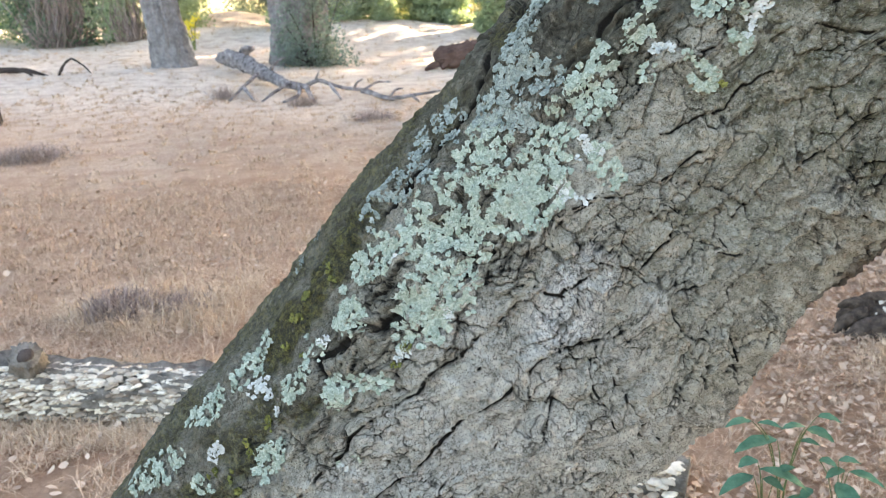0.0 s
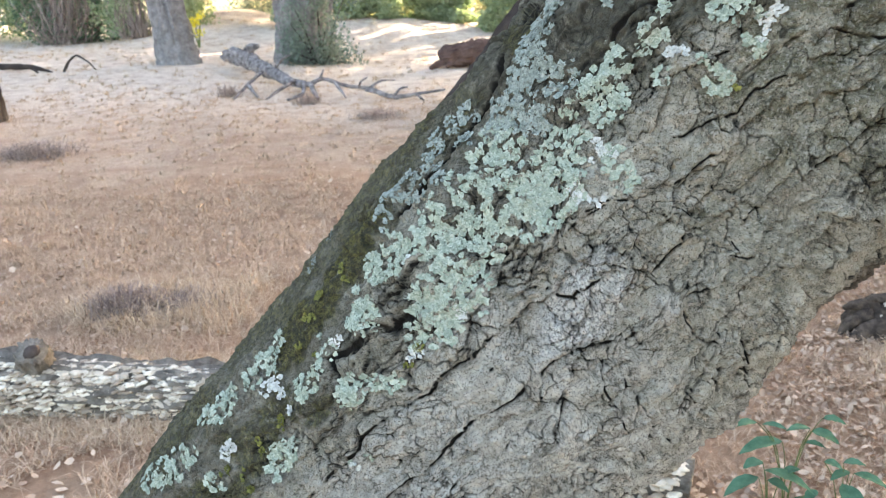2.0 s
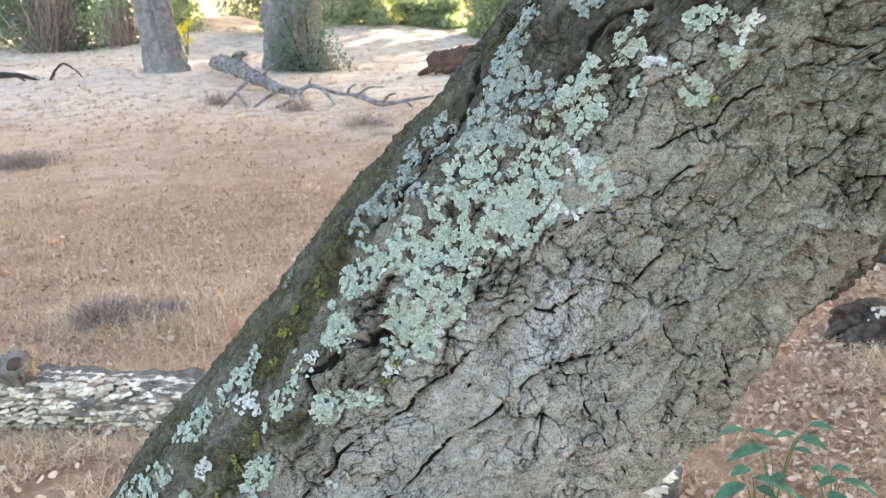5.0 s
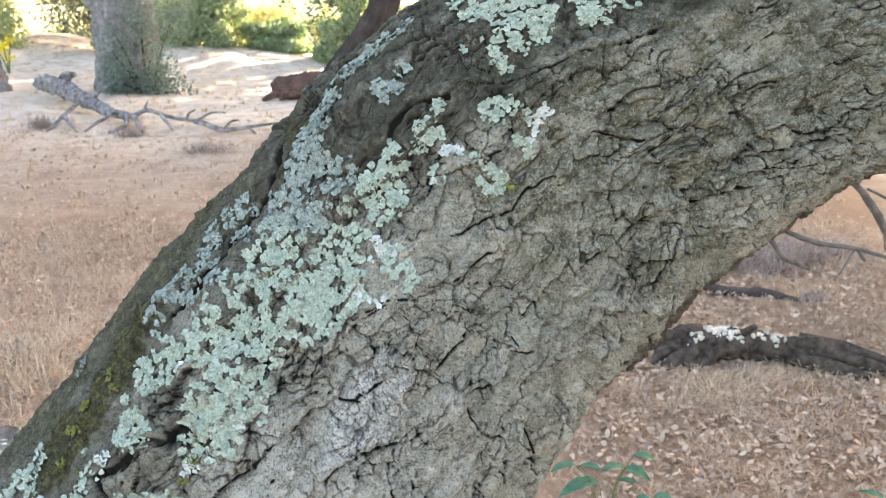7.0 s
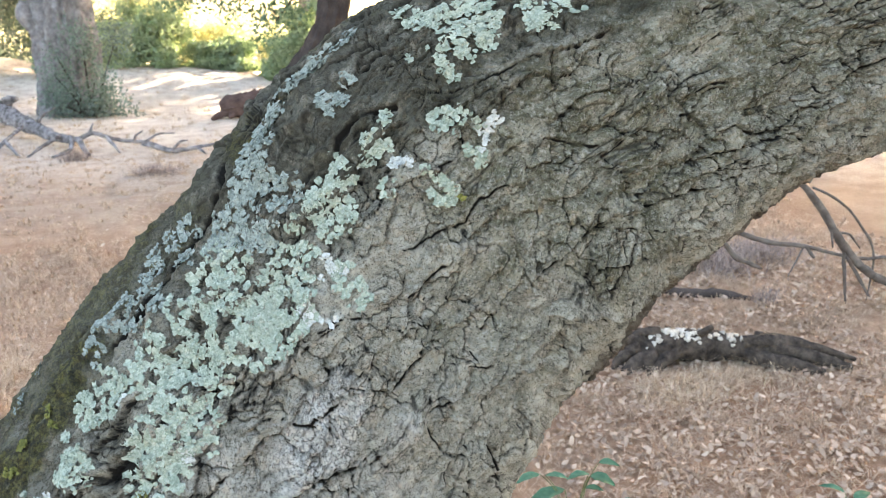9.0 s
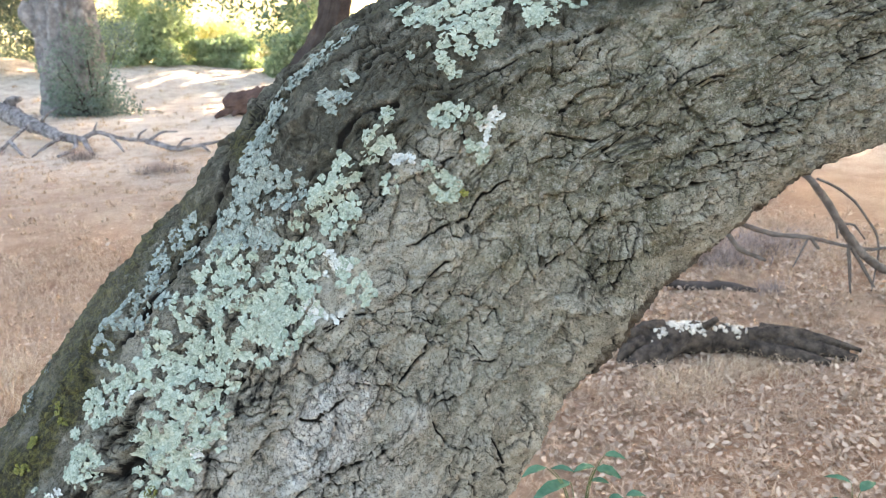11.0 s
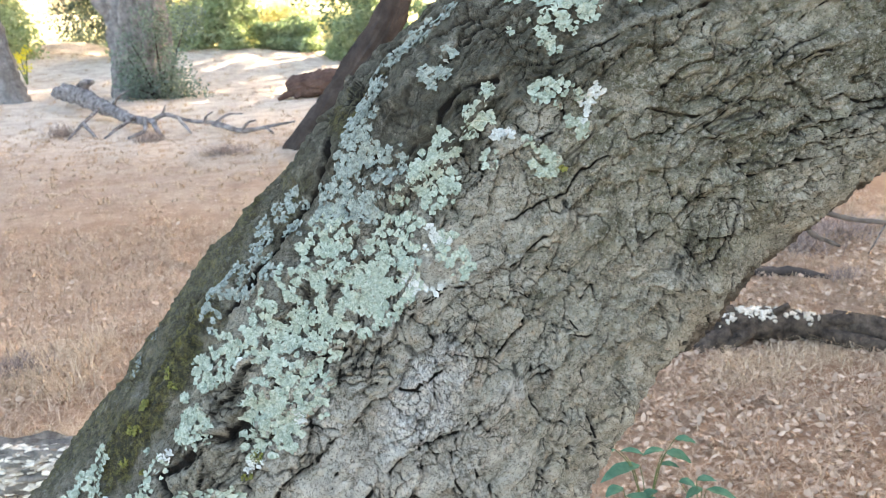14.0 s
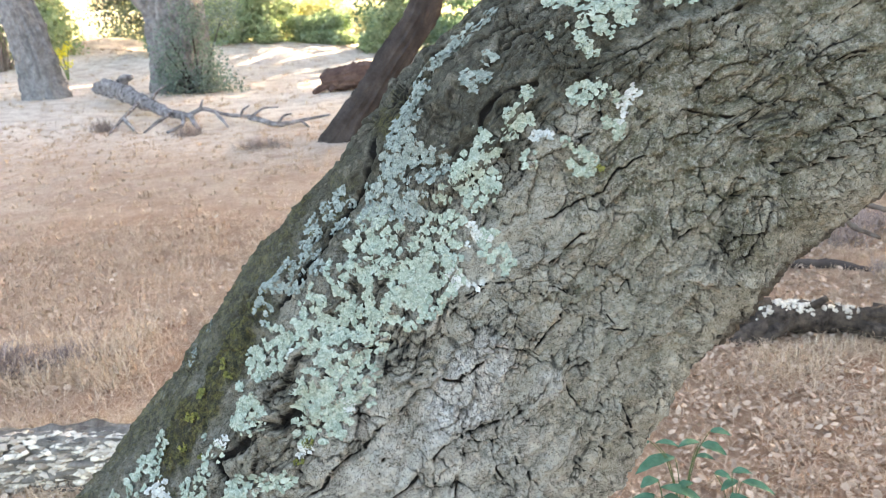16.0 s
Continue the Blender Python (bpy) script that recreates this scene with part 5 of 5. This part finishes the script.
for i, (x, y, w, h, n) in enumerate([(-1.66, 3.82, 0.20, 0.14, 1600), (-1.38, 3.86, 0.18, 0.10, 800), (-4.15, 7.75, 0.45, 0.14, 1500), (-2.45, 3.7, 0.10, 0.05, 300), (2.95, 4.7, 0.35, 0.16, 900), (3.4, 4.9, 0.4, 0.14, 700),
                                     (-3.3, 11.6, 0.2, 0.22, 350), (-2.05, 10.9, 0.25, 0.18, 400), (-1.0, 9.6, 0.35, 0.14, 500), (2.9, 4.05, 0.12, 0.10, 200)]):
    brush(x, y, w, h, n, 170 + i)
for i, (x, y, w, h, n) in enumerate([(-11.7, 24.3, 0.8, 2.2, 300), (-9.1, 23.3, 0.5, 1.7, 180)]):
    brush(x, y, w, h, n, 190 + i, "tall tangle of brown dead twigs before green bushes")

LITTER = leafy("dead_leaves", (0.27, 0.175, 0.125), (0.66, 0.50, 0.385), (0.4, 0.28, 0.18), 0.1, 0.8)


PALE_LITTER = leafy("pale_dead_leaves", (0.34, 0.21, 0.145), (0.74, 0.58, 0.45), (0.4, 0.28, 0.18), 0.1, 0.8)


def litter(x0, x1, y0, y1, count, size, seed, label, mat=LITTER):
    """Dry curled leaves lying about, as one piece."""
    r = np.random.default_rng(seed)
    x, y = r.uniform(x0, x1, count), r.uniform(y0, y1, count)
    keep = fbm(x * 2.2, y * 2.2, 401, 3) > -0.25
    x, y = x[keep], y[keep]
    n = len(x)
    z = ground_height(x, y) + r.random(n) * 0.025 + 0.004
    a = r.random(n) * 2 * np.pi
    tilt = r.normal(0, 0.35, (n, 2))
    f = np.stack([np.cos(a), np.sin(a), tilt[:, 0]], 1)
    s = np.stack([-np.sin(a), np.cos(a), tilt[:, 1]], 1)
    u = np.cross(f, s)
    L = size * (0.55 + 0.9 * r.random(n))[:, None]
    W = L * (0.22 + 0.14 * r.random(n))[:, None]
    curl = L * r.normal(0.10, 0.12, n)[:, None]
    c = np.stack([x, y, z], 1)
    verts = np.stack([c - f * L / 2 + u * curl, c - f * L * 0.15 - s * W + u * curl * 0.6, c + f * L * 0.2 - s * W * 0.9 + u * curl * 0.5, c + f * L / 2 + u * curl * 1.3,
                      c + f * L * 0.2 + s * W * 0.9 + u * curl * 0.8, c - f * L * 0.15 + s * W + u * curl * 0.4, c - u * L * 0.03], 1).reshape(-1, 3)
    k = np.arange(n)[:, None] * 7
    tris = np.concatenate([k + np.array([[6, i, (i + 1) % 6]]) for i in range(6)])
    ob = link("leaf_litter", mesh_of("leaf_litter", verts, None, tris), mat)
    return tagged(ob, label, "leaf litter", kind="stuff")


litter(0.2, 4.6, 1.7, 5.2, 20000, 0.027, 51, "dry curled oak leaves under the leaning tree")
litter(-3.6, 0.2, 1.8, 5.5, 2600, 0.030, 52, "scattered dry leaves in straw", PALE_LITTER)
litter(-9.0, 4.0, 5.2, 12.0, 2500, 0.030, 53, "brown leaf litter over the clearing", PALE_LITTER)

FRESH = simple("fresh_leaf", (0.045, 0.118, 0.074), (0.105, 0.215, 0.140), 30, 0.8, 0.0006, 250, 0.25)
FRESH.node_tree.nodes["Principled BSDF"].inputs["Specular IOR Level"].default_value = 0.08
STALK = simple("green_stalk", (0.10, 0.13, 0.05), (0.17, 0.20, 0.08), 30, 0.6)


def leaf_blade(base, tip, wide, seed):
    """One oval pointed leaf, folded along its rib and drooping."""
    base, tip = np.array(base, float), np.array(tip, float)
    f = tip - base
    length = np.linalg.norm(f)
    f /= length
    s = np.cross(f, [0, 0, 1.0])
    s /= np.linalg.norm(s)
    u = np.cross(s, f)
    rows = []
    for k in np.linspace(0, 1, 10):
        w = wide * math.sin(math.pi * k ** 0.8) ** 0.8 * (1 - 0.15 * k) if 0 < k < 1 else 0.001
        c = base + f * length * k + u * length * 0.09 * math.sin(math.pi * k)
        ripple = 0.05 * wide * math.sin(k * 19 + seed)
        rows.append([c - s * w + u * (w * 0.25 + ripple), c - s * w * 0.5 + u * w * 0.12, c, c + s * w * 0.5 + u * w * 0.12, c + s * w + u * (w * 0.25 - ripple)])
    return np.array(rows).reshape(-1, 3), grid_faces(10, 5, False)


def sapling(x, y, leaves, label):
    """Thin stalks with leaves; leaves: base and tip as offsets from the plant's foot, and half width."""
    t = thing("green_seedling", (x, y, on_ground(x, y)), label, "plant", "green seedlings")
    for i, (b, e, w) in enumerate(leaves):
        fork = (0.1 * b[0], 0.1 * b[1], b[2] * 0.55)
        v, q, tr = tube([(0.002 * i, 0, -0.02), fork, (0.55 * b[0], 0.55 * b[1], b[2] * 0.9), b], [0.0020, 0.0016, 0.0013, 0.0010], 6, 0.02, 0.1, 0, 200 + i)
        link("stalk", mesh_of("stalk", v, q, tr), STALK, t)
        v, q = leaf_blade(b, tuple(p + 0.95 * (k - p) for p, k in zip(b, e)), w * 0.72, i)
        link("leaf", mesh_of("leaf", v, q), FRESH, t)
    return t


sapling(0.90, 2.01, [((-0.094, 0.01, 0.432), (-0.173, -0.01, 0.425), 0.024), ((-0.079, 0.01, 0.426), (-0.025, -0.03, 0.430), 0.020), ((-0.023, 0.01, 0.375), (-0.150, -0.02, 0.352), 0.036),
                     ((0.046, 0.01, 0.412), (-0.028, -0.01, 0.416), 0.022), ((0.049, 0.01, 0.404), (0.112, -0.03, 0.385), 0.036), ((0.074, 0.01, 0.442), (0.132, -0.01, 0.432), 0.026),
                     ((0.036, 0.01, 0.370), (0.082, -0.02, 0.370), 0.020)], "tall green seedling with toothed oval leaflets in leaf litter")
sapling(0.83, 1.95, [((-0.023, 0.01, 0.350), (-0.080, -0.01, 0.340), 0.028), ((-0.029, 0.01, 0.303), (-0.128, -0.02, 0.262), 0.032), ((-0.014, 0.01, 0.323), (0.112, -0.03, 0.270), 0.034),
                     ((-0.009, 0.0, 0.300), (0.040, -0.03, 0.280), 0.030), ((0.037, 0.01, 0.315), (0.084, 0.02, 0.318), 0.022), ((0.093, 0.0, 0.250), (0.054, -0.03, 0.190), 0.032),
                     ((0.121, 0.0, 0.268), (0.084, -0.02, 0.245), 0.022)], "low green seedling with broad oval leaflets")
sapling(1.02, 1.95, [((-0.056, 0.01, 0.349), (-0.012, -0.01, 0.336), 0.026), ((-0.006, 0.01, 0.346), (0.044, -0.01, 0.348), 0.024), ((0.012, 0.01, 0.319), (-0.046, -0.01, 0.304), 0.022),
                     ((0.024, 0.01, 0.312), (0.106, -0.03, 0.285), 0.028), ((-0.007, 0.0, 0.290), (0.010, -0.10, 0.225), 0.044), ((-0.048, 0.0, 0.215), (0.050, -0.04, 0.180), 0.034)], "green seedling with rounded leaves beside another")
sapling(1.78, 2.0, [((-0.03, 0.0, 0.18), (-0.13, -0.02, 0.16), 0.030), ((0.02, 0.0, 0.20), (0.10, 0.03, 0.20), 0.026), ((0.0, 0.02, 0.22), (-0.07, 0.06, 0.23), 0.022), ((0.03, -0.02, 0.16), (0.10, -0.08, 0.13), 0.028)], "low green plant with oval leaves")

BLOOM = leafy("yellow_blossom", (0.75, 0.62, 0.06), (0.9, 0.8, 0.15), (0.8, 0.7, 0.1), 0.4)
bloom = thing("flowering_bush", (-6.35, 20.0, on_ground(-6.35, 20)), "thin bush with yellow leaves behind a trunk", "bush")
v, _, tr = leaf_cloud(np.random.default_rng(61), [(-0.05, 0, 0.62), (0.1, 0.05, 0.75), (-0.15, 0, 0.45), (0.05, 0, 0.35)], [0.16, 0.12, 0.12, 0.12], 260, 0.06)
link("foliage", mesh_of("foliage", v, None, tr, False), BLOOM, bloom)
for i, e in enumerate([(-0.05, 0, 0.62), (0.1, 0.05, 0.75), (-0.15, 0, 0.45)]):
    v, q, tr = tube([(0, 0, -0.03), (e[0] * 0.4, 0, e[2] * 0.5), e], [0.02, 0.014, 0.008], 6, 0.05, 0.1, 0, 210 + i)
    link("stem", mesh_of("stem", v, q, tr), STALK, bloom)
